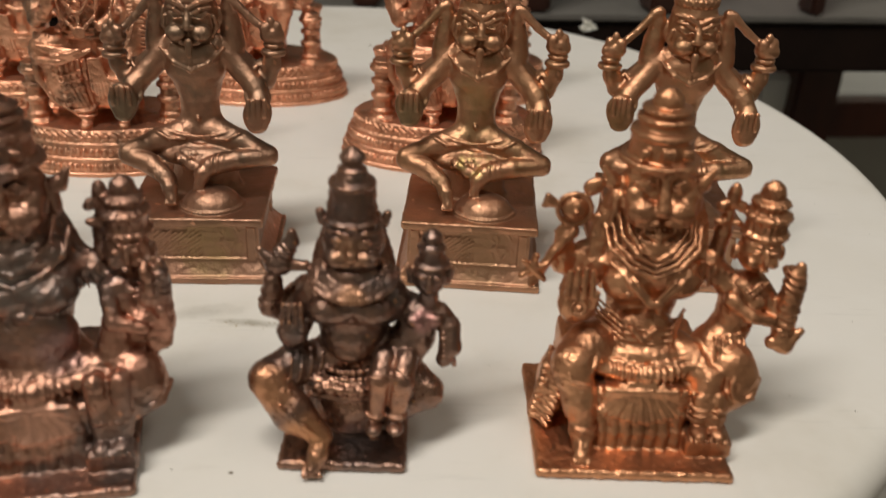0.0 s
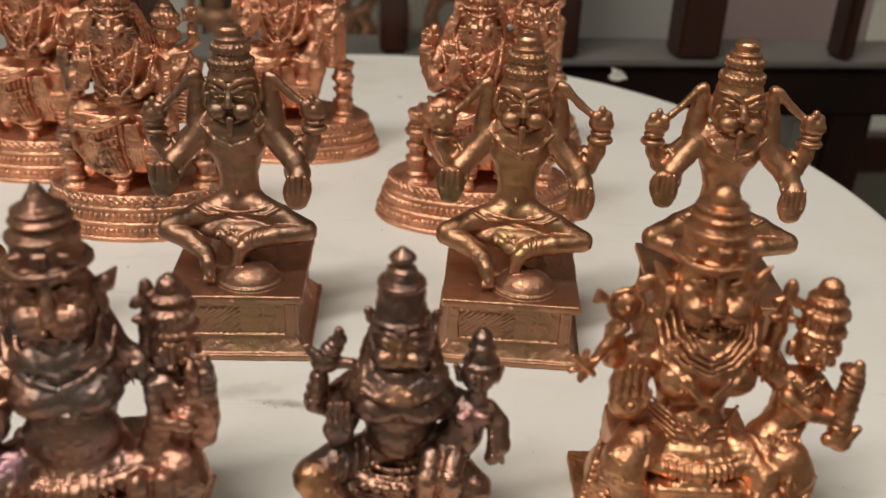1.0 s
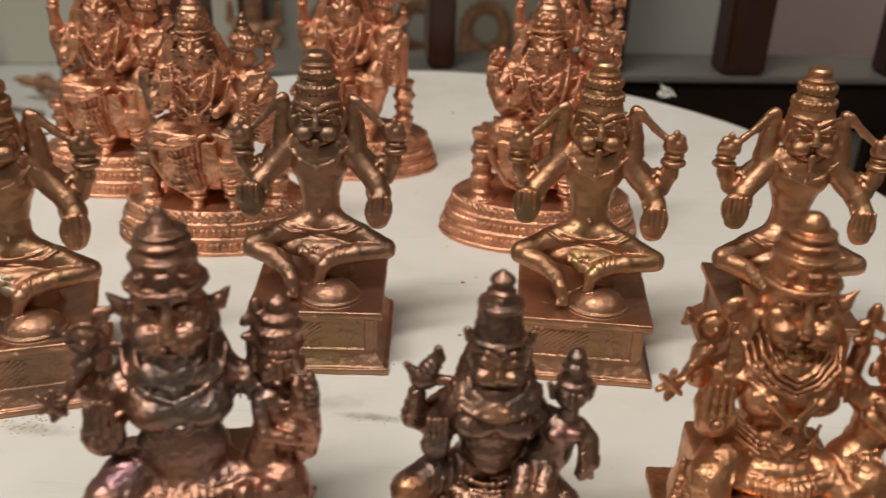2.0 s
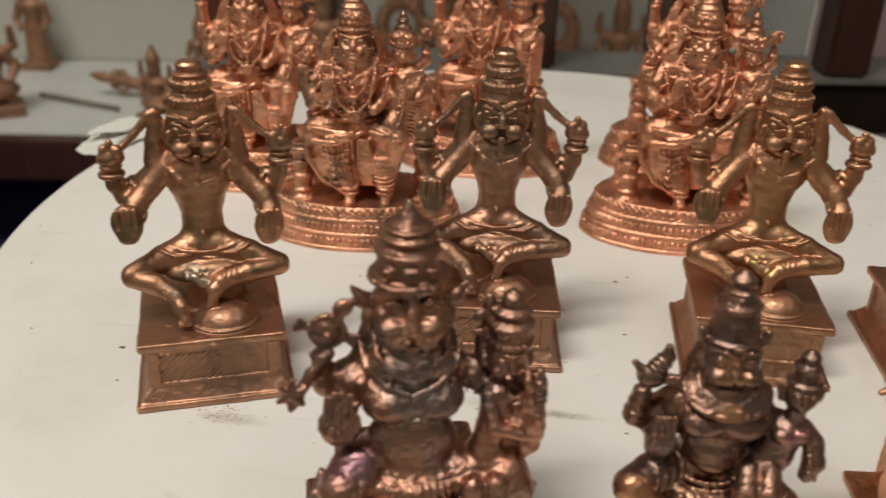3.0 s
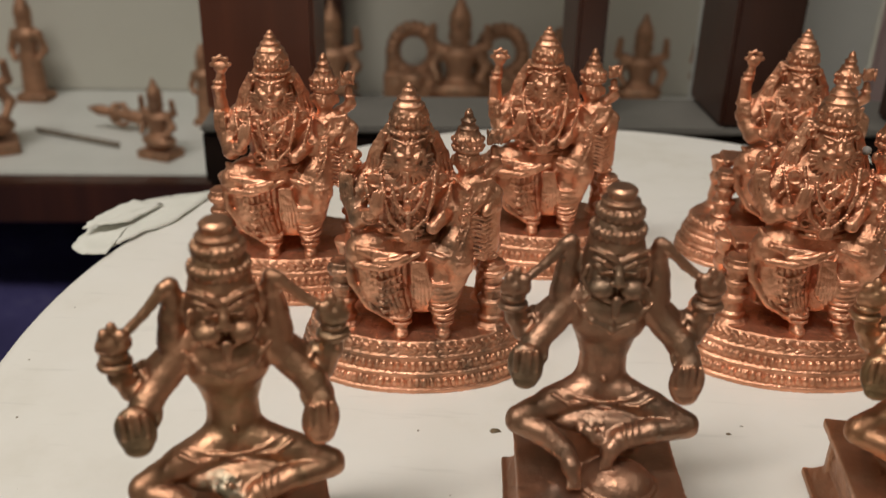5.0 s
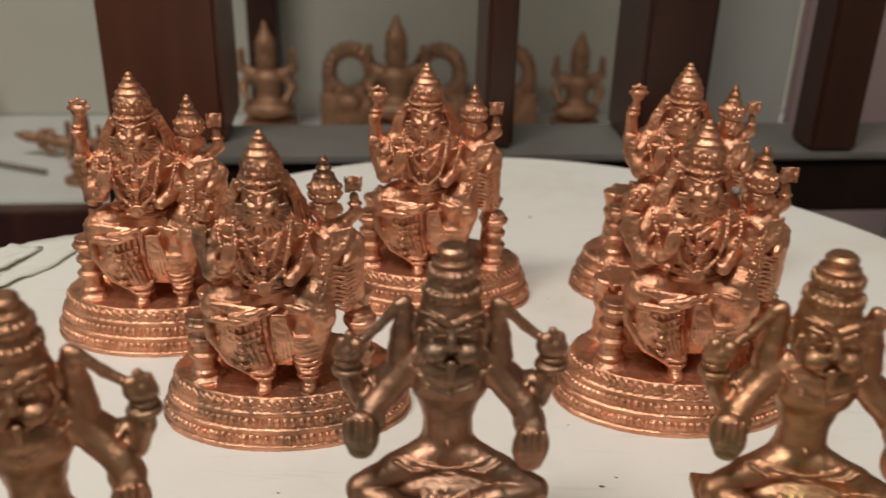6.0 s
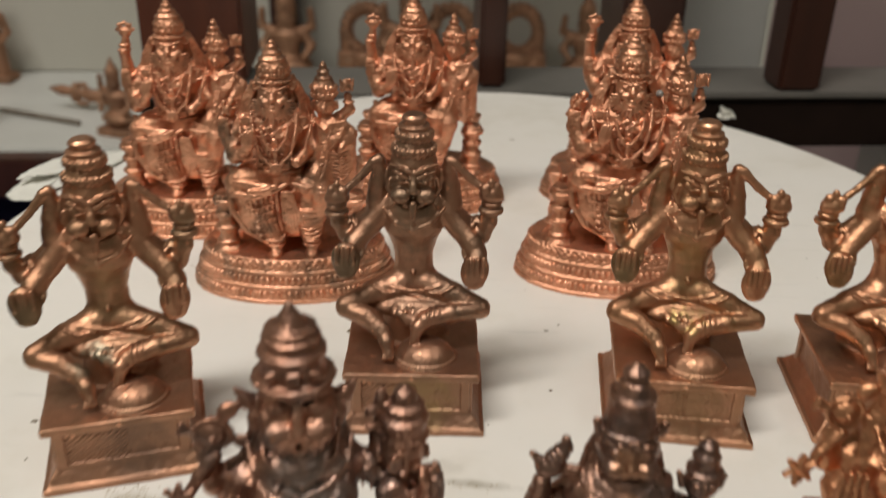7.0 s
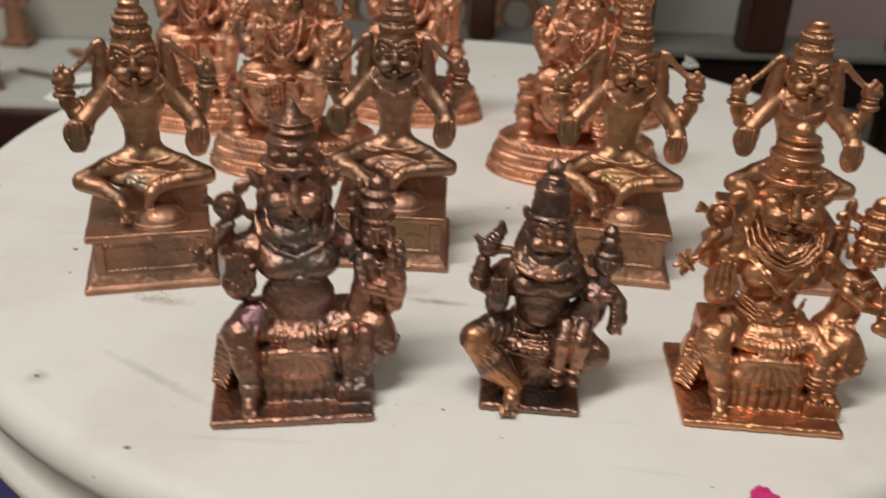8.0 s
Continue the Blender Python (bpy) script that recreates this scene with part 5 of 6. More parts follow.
def small_seated_mesh():
    """A small crowned figure, one knee out and one foot down, with a companion on its lap."""
    c = Clay((-1.95, -1.45, -0.1), (2.1, 1.3, 5.35), 0.019)
    square_plate(c, 1.06, 1.1, 0.15)
    c.slab((0.05, 0.45, 0.62), (0.78, 0.6, 0.55), 0.15, 0.1)
    c.egg((0.2, -0.3, 1.08), (0.62, 0.25, 0.11), 0.05)
    c.egg((0.1, -0.2, 0.6), (0.6, 0.3, 0.5), 0.1)
    # legs
    c.path([(-0.25, 0.3, 1.36), (-0.85, -0.1, 1.46), (-1.24, -0.45, 1.42)], [0.36, 0.33, 0.3], 0.12)
    c.path([(-1.24, -0.48, 1.38), (-0.82, -0.7, 0.9), (-0.4, -0.82, 0.56)], [0.31, 0.33, 0.21], 0.1)
    c.path([(-0.36, -0.86, 0.5), (-0.38, -1.06, 0.32), (-0.45, -1.26, 0.16)], [0.2, 0.17, 0.11], 0.05)
    for i in range(4):
        c.limb((-0.55 + 0.07 * i, -1.2, 0.2), (-0.57 + 0.08 * i, -1.34, 0.13), 0.048, 0.042, 0.01)
    c.ring((-0.44, -0.82, 0.6), 0.215, 0.035, 0.02, turn=(20, 40, 0))
    c.path([(-1.0, -0.96, 1.2), (-0.62, -1.02, 0.88), (-0.36, -1.0, 0.62)], [0.05, 0.05, 0.03], 0.03)
    c.path([(0.35, 0.3, 1.3), (1.0, 0.05, 1.18), (1.4, -0.14, 1.02)], [0.36, 0.34, 0.26], 0.12)
    c.path([(1.38, -0.18, 0.96), (1.0, -0.25, 0.8), (0.6, -0.2, 0.7)], [0.24, 0.22, 0.2], 0.1)
    c.ring((1.2, -0.04, 1.1), 0.32, 0.035, 0.02, turn=(0, 76, -20))
    c.ring((1.1, 0.0, 1.13), 0.335, 0.03, 0.02, turn=(0, 76, -20))
    for i in range(5):
        c.ring((-0.45 - 0.15 * i, 0.18 - 0.12 * i, 1.39 + 0.015 * i), 0.36 - 0.005 * i, 0.028, 0.02, turn=(0, -66, 30))
    c.ring((0.08, 0.14, 1.44), 0.54, 0.05, 0.03, 0.85, rope=26)
    c.ring((0.06, 0.1, 1.34), 0.58, 0.05, 0.03, 0.85, rope=36)
    c.path([(-0.5, -0.3, 1.3), (-0.1, -0.44, 1.2), (0.36, -0.42, 1.22)], [0.11, 0.12, 0.1], 0.04)
    for i in range(5):
        c.egg((-0.42 + 0.18 * i, -0.46 - 0.03 * min(i, 2), 1.24 - 0.01 * i), (0.1, 0.08, 0.1), 0.04)
    c.path([(-0.55, -0.42, 1.08), (0.0, -0.5, 1.02), (0.5, -0.42, 1.08)], [0.05, 0.06, 0.05], 0.03)
    # torso
    c.lathe((0.1, 0.28, 1.4), [(0, 0.62), (0.3, 0.56), (0.55, 0.54), (0.95, 0.72), (1.25, 0.88), (1.5, 0.66)], 0.15, 0.76)
    c.egg((0.1, -0.08, 1.9), (0.36, 0.2, 0.26), 0.07)
    c.egg((0.1, -0.28, 1.9), (0.04, 0.04, 0.05), 0.02, carve=True)
    c.egg((0.1, -0.04, 2.18), (0.24, 0.15, 0.12), 0.05)
    both(lambda s: c.egg((0.1 + s * 0.32, -0.18, 2.6), (0.37, 0.26, 0.26), 0.05))
    c.egg((0.1, -0.1, 2.24), (0.26, 0.15, 0.1), 0.07)
    c.egg((0.1, -0.12, 2.0), (0.34, 0.18, 0.15), 0.07)
    c.egg((0.1, -0.16, 1.74), (0.3, 0.16, 0.14), 0.07)
    both(lambda s: c.egg((0.1 + s * 0.34, -0.37, 2.56), 0.04, 0.02))
    both(lambda s: c.egg((0.1 + s * 0.56, 0.16, 2.62), (0.36, 0.3, 0.42), 0.12))
    c.egg((0.1, 0.08, 2.0), (0.52, 0.32, 0.5), 0.12)
    c.egg((0.12, -0.02, 3.2), (0.42, 0.34, 0.24), 0.06)
    # hood of hair and pleated collar
    c.lathe((0.1, 0.38, 2.5), [(0, 0.72), (0.4, 0.72), (0.9, 0.62), (1.4, 0.46)], 0.1, 0.62, ribs=26, deep=0.02)
    c.ring((0.13, 0.05, 3.12), 0.68, 0.06, 0.05, 0.8, turn=(22, 0, 0), start=170, end=370)
    c.ring((0.13, 0.07, 3.2), 0.56, 0.09, 0.06, 0.8, turn=(24, 0, 0), start=170, end=370)
    for i in range(37):
        a = math.pi * (0.95 + 1.1 * i / 36)
        ux, uy = math.cos(a), math.sin(a)
        c.limb((0.13 + 0.48 * ux, 0.06 + 0.4 * uy, 3.32 + 0.2 * uy), (0.13 + 0.72 * ux, 0.04 + 0.55 * uy, 3.16 + 0.25 * uy), 0.045, 0.036, 0.012)
    # head
    c.egg((0.11, 0.18, 3.7), (0.5, 0.46, 0.52), 0.05)
    both(lambda s: c.egg((0.12 + s * 0.22, -0.18, 3.55), (0.24, 0.19, 0.14), 0.03))
    both(lambda s: c.path([(0.12 + s * 0.06, -0.28, 3.5), (0.12 + s * 0.28, -0.24, 3.45), (0.12 + s * 0.46, -0.1, 3.47)], [0.055, 0.065, 0.03], 0.02))
    c.path([(0.12, -0.2, 3.94), (0.12, -0.31, 3.62)], [0.06, 0.1], 0.03)
    both(lambda s: c.egg((0.12 + s * 0.21, -0.18, 3.84), (0.12, 0.08, 0.07), 0.012))
    both(lambda s: c.path([(0.12 + s * 0.08, -0.24, 3.8), (0.12 + s * 0.22, -0.25, 3.77), (0.12 + s * 0.34, -0.15, 3.8)], 0.025, 0.012))
    both(lambda s: c.path([(0.12 + s * 0.05, -0.25, 3.95), (0.12 + s * 0.22, -0.22, 4.0), (0.12 + s * 0.38, -0.08, 3.95)], 0.035, 0.015))
    c.slab((0.12, -0.28, 3.37), (0.16, 0.07, 0.03), 0.03, 0.03, carve=True)
    c.egg((0.12, -0.14, 3.25), (0.15, 0.13, 0.08), 0.02)
    c.slab((0.12, -0.24, 4.06), (0.09, 0.05, 0.05), 0.02, 0.02)
    both(lambda s: c.path([(0.12 + s * 0.38, 0.18, 4.0), (0.12 + s * 0.48, 0.18, 4.02), (0.12 + s * 0.53, 0.17, 4.16)], [0.09, 0.09, 0.07], 0.025))
    # crown
    c.lathe((0.1, 0.22, 4.02), [(0, 0.43), (0.06, 0.46), (0.11, 0.39), (0.6, 0.35), (0.63, 0.38), (0.68, 0.37), (0.71, 0.27), (0.8, 0.25), (0.83, 0.22), (0.88, 0.23), (0.92, 0.16), (0.98, 0.16), (1.04, 0.21), (1.1, 0.19), (1.24, 0.03)], 0.015)
    for i in range(8):
        a = math.pi * (1 + i / 7)
        c.egg((0.1 + 0.35 * math.cos(a), 0.22 + 0.35 * math.sin(a), 4.24), (0.05, 0.03, 0.1), 0.05)
        c.egg((0.1 + 0.32 * math.cos(a), 0.22 + 0.32 * math.sin(a), 4.48), (0.04, 0.03, 0.06), 0.05)
    # right arms
    c.path([(-0.6, 0.25, 2.62), (-0.82, 0.2, 2.15), (-0.86, -0.1, 2.0)], [0.27, 0.25, 0.23], 0.07)
    c.egg((-0.84, -0.28, 2.2), (0.25, 0.15, 0.27), 0.05)
    for i in range(4):
        c.limb((-0.98 + 0.1 * i, -0.36, 2.32), (-0.96 + 0.09 * i, -0.3, 2.72), 0.052, 0.042, 0.012)
    c.path([(-0.66, 0.35, 2.65), (-1.08, 0.3, 2.3), (-1.25, 0.2, 2.4), (-1.2, 0.15, 2.9)], [0.24, 0.23, 0.2, 0.16], 0.05)
    c.ring((-1.24, 0.18, 2.52), 0.18, 0.04, 0.02)
    c.ring((-1.22, 0.17, 2.72), 0.16, 0.035, 0.02)
    c.egg((-1.08, 0.15, 3.22), (0.25, 0.19, 0.2), 0.04)
    c.path([(-1.05, 0.15, 3.35), (-0.86, 0.15, 3.62), (-0.86, 0.15, 3.78)], [0.14, 0.11, 0.08], 0.03)
    c.path([(-0.95, 0.15, 3.2), (-0.66, 0.1, 3.22)], [0.1, 0.085], 0.03)
    c.path([(-1.22, 0.15, 3.3), (-1.38, 0.15, 3.46)], [0.1, 0.06], 0.03)
    for i in range(3):
        c.ring((-1.02 + 0.05 * i, 0.15, 3.38 + 0.08 * i), 0.14 - 0.01 * i, 0.03, 0.015, turn=(0, 35, 0))
    # companion
    x = 1.34
    c.path([(0.85, 0.1, 1.6), (1.1, 0.15, 1.9), (1.24, 0.15, 2.3)], [0.4, 0.34, 0.32], 0.1)
    c.path([(0.75, 0.35, 2.5), (1.0, 0.3, 2.45), (1.2, 0.22, 2.42)], [0.22, 0.2, 0.22], 0.08)
    for dx in (-0.17, 0.19):
        c.path([(0.82 + dx, -0.25, 1.72), (0.76 + dx, -0.56, 1.5), (0.7 + dx * 0.95, -0.66, 0.88)], [0.2, 0.2, 0.14], 0.05)
        c.egg((0.68 + dx * 0.95, -0.78, 0.72), (0.15, 0.22, 0.1), 0.03)
        c.ring((0.7 + dx * 0.95, -0.66, 0.92), 0.15, 0.035, 0.015)
        for i in range(3):
            c.ring((0.75 + dx, -0.52, 1.58 - 0.13 * i), 0.2, 0.022, 0.015, turn=(-20, 0, 0))
    both(lambda s: c.egg((x - 0.06 + s * 0.15, -0.08, 2.38), (0.16, 0.12, 0.13), 0.03))
    c.egg((x, 0.12, 3.12), (0.28, 0.27, 0.32), 0.04)
    c.path([(x, -0.14, 3.22), (x, -0.18, 3.07)], [0.03, 0.05], 0.015)
    both(lambda s: c.egg((x + s * 0.11, -0.12, 3.2), (0.065, 0.045, 0.035), 0.01))
    c.egg((x, -0.13, 2.95), (0.07, 0.04, 0.025), 0.01)
    both(lambda s: c.path([(x + s * 0.28, 0.14, 3.02), (x + s * 0.36, 0.14, 3.24)], [0.08, 0.05], 0.02))
    c.path([(x, 0.15, 2.6), (x, 0.14, 2.9)], [0.17, 0.16], 0.05)
    c.lathe((x + 0.03, 0.14, 3.3), [(0, 0.28), (0.05, 0.3), (0.09, 0.23), (0.28, 0.2), (0.32, 0.23), (0.38, 0.18), (0.42, 0.13), (0.46, 0.17), (0.54, 0.16), (0.64, 0.05)], 0.012)
    c.path([(1.5, 0.15, 2.42), (1.7, 0.05, 2.2), (1.72, -0.1, 1.9), (1.64, -0.15, 1.7)], [0.18, 0.18, 0.18, 0.15], 0.05)
    c.path([(1.7, -0.1, 1.85), (1.8, -0.1, 1.55)], [0.11, 0.05], 0.04)
    c.beads([(1.58, -0.08, 2.25), (1.62, -0.22, 2.0), (1.62, -0.26, 1.8)], 0.05, 6, 0.015)
    c.weather(0.012, 0.07, 11)
    c.weather(0.01, 0.22, 12)
    return c.skin("small_seated_figurine")


def stand(mesh, material, x, y, rz, label, group="", size=1.0):
    ob = new("figurine", mesh)
    if not mesh.materials:
        mesh.materials.append(material)
    ob.material_slots[0].link = "OBJECT"
    ob.material_slots[0].material = material
    ob.matrix_world = pose(x / 100, y / 100, 0, 0, 0, rz) @ Matrix.Scale(size, 4)
    return tagged(ob, label, "figurine", group)


# ---- the table ----
TX, TY, TA, TB = -0.0154, 0.2539, 0.165, 0.182


def oval_top():
    """The oval top: flat, with a rounded lip that turns down to a narrow edge."""
    bm = bmesh.new()
    n = 160
    lip = [(0.962, 0.0), (0.975, -0.0002), (0.986, -0.0012), (0.995, -0.003), (1.0, -0.0055), (0.998, -0.008), (0.988, -0.0095), (0.984, -0.011), (0.984, -0.0155), (0.992, -0.0175), (1.004, -0.019), (1.006, -0.0215), (1.0, -0.0235), (0.94, -0.0235)]
    rings = []
    for f, z in lip:
        rings.append([bm.verts.new((TX + TA * f * math.cos(2 * math.pi * i / n), TY + TB * f * math.sin(2 * math.pi * i / n), z)) for i in range(n)])
    for a, b in zip(rings, rings[1:]):
        for i in range(n):
            bm.faces.new((a[i - 1], b[i - 1], b[i], a[i]))
    mid = bm.verts.new((TX, TY, 0))
    low = bm.verts.new((TX, TY, -0.0235))
    for i in range(n):
        bm.faces.new((mid, rings[0][i - 1], rings[0][i]))
        bm.faces.new((low, rings[-1][i], rings[-1][i - 1]))
    bmesh.ops.recalc_face_normals(bm, faces=bm.faces)
    return bm


FLOOR = -0.62
table = tagged(new("table"), "small oval table with a scuffed white top and rounded edge", "table")
top = part("tabletop", oval_top(), TABLE_WHITE, table)
for p in top.data.polygons:
    p.use_smooth = True
for sx, sy in ((-1, -1), (1, -1), (-1, 1), (1, 1)):
    bm = bmesh.new()
    bmesh.ops.create_cone(bm, cap_ends=True, segments=20, radius1=0.011, radius2=0.014, depth=-0.0235 - FLOOR, matrix=Matrix.Translation((TX + sx * 0.09, TY + sy * 0.1, (FLOOR - 0.0235) / 2)))
    part("leg", bm, DARK_WOOD, table)

# ---- figurines on the table ----
CROSSED, GROUP_UP, GROUP_LOW, LION, LION_RUBBED, SMALL = crossed_leg_mesh(), throne_group_mesh(True), throne_group_mesh(False), lion_throne_mesh(), lion_throne_mesh(0.018), small_seated_mesh()
stand(LION_RUBBED, PURPLE_PATINA, -5.27, 11.98, 10.5, "dark purplish copper figurine seated with companion on square plate")
stand(SMALL, BROWN_PATINA, -0.14, 12.45, -2, "small dark brown copper figurine seated with companion on lap")
stand(LION, COPPER_BRIGHT, 4.74, 12.74, -2, "bright copper figurine seated with companion on square plate")
row = "cross-legged figurines on square pedestals"
stand(CROSSED, BRONZE_OLIVE, -9.95, 17.03, 17, "olive brown bronze figurine cross-legged on square pedestal", row)
stand(CROSSED, BRONZE_GREY, -3.77, 18.95, 1, "greyed bronze figurine cross-legged on square pedestal", row)
stand(CROSSED, BRONZE_GREEN, 2.35, 18.92, -5, "golden bronze figurine cross-legged with green traces on lap", row)
stand(CROSSED, BRONZE_GOLD, 6.98, 19.02, -3, "golden bronze figurine cross-legged on square pedestal", row)
row = "throne groups on oval stepped bases"
stand(GROUP_UP, COPPER_PINK, -11.38, 28.5, 5, "pinkish copper throne group on beaded oval base", row, 1.02)
stand(GROUP_LOW, COPPER_SMOKED, -7.52, 24.64, 4, "smoke-darkened copper throne group on beaded oval base", row)
stand(GROUP_UP, COPPER_PINK, -4.15, 30.62, 0, "pinkish copper throne group on beaded oval base", row)
stand(GROUP_UP, COPPER_PINK, 3.05, 31.3, -3, "pinkish copper throne group on beaded oval base", row)
stand(GROUP_LOW, COPPER_PINK, 1.95, 25.45, 1, "pinkish copper throne group with a clear glass bead", row, 1.025)


def flake(bm, x, y, size, rnd):
    """A crumb lying flat on the table."""
    n = rnd.randint(5, 8)
    turn = rnd.uniform(0, 6.28)
    ring = [(size * rnd.uniform(0.5, 1.1) * math.cos(turn + 6.283 * i / n), size * rnd.uniform(0.3, 0.8) * math.sin(turn + 6.283 * i / n)) for i in range(n)]
    low = [bm.verts.new((x + a, y + b, 0.00002)) for a, b in ring]
    top = bm.verts.new((x, y, 0.00002 + size * 0.35))
    for i in range(n):
        bm.faces.new((low[i - 1], low[i], top))


rnd = random.Random(5)
bm = bmesh.new()
for x, y, r in ((-11.9, 16.16, 0.05), (-14.7, 18.05, 0.05), (-0.46, 19.18, 0.06), (-0.37, 21.9, 0.09), (-16.2, 21.3, 0.05), (-7.26, 21.5, 0.04), (0.0, 22.2, 0.05), (-1.97, 11.32, 0.06), (-8.04, 9.49, 0.09), (-0.91, 15.27, 0.05), (-0.66, 36.64, 0.09), (-10.75, 11.61, 0.08), (-12.27, 17.44, 0.09), (-8.35, 8.6, 0.04), (-5.56, 21.6, 0.16)):
    flake(bm, x / 100, y / 100, r / 100, rnd)
for _ in range(90):
    flake(bm, rnd.uniform(-0.17, 0.13), rnd.uniform(0.09, 0.40), rnd.uniform(0.00015, 0.0004), rnd)
tagged(thing("table_crumbs", bm, DUST, "tiny dark crumbs scattered over the white tabletop", "crumbs"), kind="stuff")
bm = bmesh.new()
for _ in range(70):
    flake(bm, -0.0932 + rnd.gauss(0, 0.0028), 0.1514 + rnd.gauss(0, 0.0016), rnd.uniform(0.0001, 0.00035), rnd)
for _ in range(25):
    flake(bm, -0.0222 + rnd.gauss(0, 0.0035), 0.1574 + rnd.gauss(0, 0.0009), rnd.uniform(0.0001, 0.0003), rnd)
tagged(thing("metal_filings", bm, FILINGS, "brownish metal filings spilt beside a pedestal", "filings"), kind="stuff")


def crumpled(w, d, rise, seed):
    """A torn, folded scrap of paper with two layers."""
    bm = bmesh.new()
    r = random.Random(seed)
    n = 14
    rows = []
    for layer in (0, 1):
        for j in range(n + 1):
            row_of = []
            for i in range(n + 1):
                u, v = i / n - 0.5, j / n - 0.5
                edge = 1 + 0.1 * math.sin(9 * u + seed) * (abs(v) > 0.4) + 0.1 * math.sin(11 * v + seed) * (abs(u) > 0.4)
                z = rise * (0.25 + 0.5 * layer * (0.6 - u)) + rise * 0.5 * noise.noise((7 * u + seed, 7 * v, layer * 3.0)) + 0.3 * rise
                row_of.append(bm.verts.new((w * u * edge * (1 - 0.25 * layer), d * v * edge * (1 - 0.2 * layer), max(z, 0.0002))))
            rows.append(row_of)
    for a in list(range(n)) + list(range(n + 1, 2 * n + 1)):
        for i in range(n):
            bm.faces.new((rows[a][i], rows[a][i + 1], rows[a + 1][i + 1], rows[a + 1][i]))
    return bm


def folded_sheet(outline, rise, seed, sag):
    """A sheet of paper cut to an outline (cm), its edges torn a little, lying with a slight curl."""
    bm = bmesh.new()
    r = random.Random(seed)
    cx, cy = sum(p[0] for p in outline) / len(outline), sum(p[1] for p in outline) / len(outline)
    rim = []
    for (x0, y0), (x1, y1) in zip(outline, outline[1:] + outline[:1]):
        for i in range(7):
            u = i / 7
            j = 0.05 if i else 0.0
            rim.append((x0 + (x1 - x0) * u + r.uniform(-j, j), y0 + (y1 - y0) * u + r.uniform(-j, j)))
    rings = []
    for f in (1.0, 0.8, 0.6, 0.4, 0.2):
        rings.append([bm.verts.new(((cx + (x - cx) * f) / 100, (cy + (y - cy) * f) / 100, rise + sag * (x - cx) * f / 100 + 0.0009 * noise.noise((x * f * 1.1, y * f * 1.1, seed)))) for x, y in rim])
    mid = bm.verts.new((cx / 100, cy / 100, rise))
    for outer, inner in zip(rings, rings[1:]):
        for i in range(len(rim)):
            bm.faces.new((outer[i - 1], outer[i], inner[i], inner[i - 1]))
    for i in range(len(rim)):
        bm.faces.new((rings[-1][i - 1], rings[-1][i], mid))
    bmesh.ops.recalc_face_normals(bm, faces=bm.faces)
    return bm


paper = tagged(new("torn_paper"), "torn white paper lining curling up at the table edge", "paper")
for piece, outline, rise, sag in (
    ("sheet", [(-18.45, 29.6), (-18.5, 31.0), (-18.1, 32.6), (-17.4, 33.4), (-16.6, 33.8), (-15.3, 34.5), (-15.9, 31.9), (-17.0, 30.2), (-17.3, 29.7), (-17.25, 29.2), (-17.95, 29.1)], 0.0011, 0.0),
    ("flap", [(-18.35, 30.3), (-18.3, 31.2), (-17.7, 32.8), (-17.05, 32.7), (-16.7, 32.9), (-17.1, 31.6), (-17.5, 30.9)], 0.0030, -0.12)):
    ob = part(piece, folded_sheet(outline, rise, 3, sag), PAPER_WHITE, paper)
    ob.modifiers.new("thickness", "SOLIDIFY").thickness = 0.0003
    for p in ob.data.polygons:
        p.use_smooth = True
ob = thing("paper_crumb", crumpled(0.006, 0.005, 0.005, 9), PAPER_WHITE, "small crumpled white paper crumb on the tabletop", "paper", m=pose(0.0888, 0.3965, 0.0, 0, 0, 20))
ob.modifiers.new("sheet", "SOLIDIFY").thickness = 0.0003
ob = thing("magenta_scrap", folded_sheet([(4.17, 9.56), (4.42, 9.25), (4.5, 8.6), (4.1, 8.3), (3.86, 8.9), (3.92, 9.2)], 0.0006, 4, 0.05), MAGENTA, "small magenta paper scrap at the table edge", "paper")
ob.modifiers.new("sheet", "SOLIDIFY").thickness = 0.0002
bm = bmesh.new()
bmesh.ops.create_uvsphere(bm, u_segments=20, v_segments=12, radius=0.0011)
bead, bead_nodes, bead_bsdf = nodes_of("grey_glass")
bead_bsdf.inputs["Base Color"].default_value, bead_bsdf.inputs["Roughness"].default_value, bead_bsdf.inputs["Transmission Weight"].default_value = (0.5, 0.5, 0.47, 1), 0.08, 0.5
thing("glass_bead", bm, bead, "clear grey glass bead stuck on a copper figurine", "bead", m=pose(0.0256, 0.2505, 0.0565), smooth=True)

# ---- room ----


def wall(name, lo, hi, material, label):
    return thing(name, box(bmesh.new(), lo, hi), material, label, "wall", kind="structure")


thing("floor", box(bmesh.new(), (-1.9, -1.7, FLOOR - 0.1), (1.9, 1.14, FLOOR)), FLOOR_DARK, "dark stone floor of the room", "floor", kind="structure")
thing("ceiling", box(bmesh.new(), (-1.9, -1.7, 1.78), (1.9, 1.14, 1.88)), WALL_WHITE, "plain off-white ceiling", "ceiling", kind="structure")
wall("wall_west", (-2.0, -1.7, FLOOR), (-1.9, 1.14, 1.78), WALL_WHITE, "plain off-white wall")
wall("wall_east", (1.9, -1.7, FLOOR), (2.0, 1.14, 1.78), WALL_WHITE, "plain off-white wall")
wall("wall_south", (-2.0, -1.8, FLOOR), (2.0, -1.7, 1.78), WALL_WHITE, "plain off-white wall")
wall("wall_north", (-2.0, 1.14, FLOOR), (2.0, 1.24, 1.78), WALL_WHITE, "plain off-white wall")

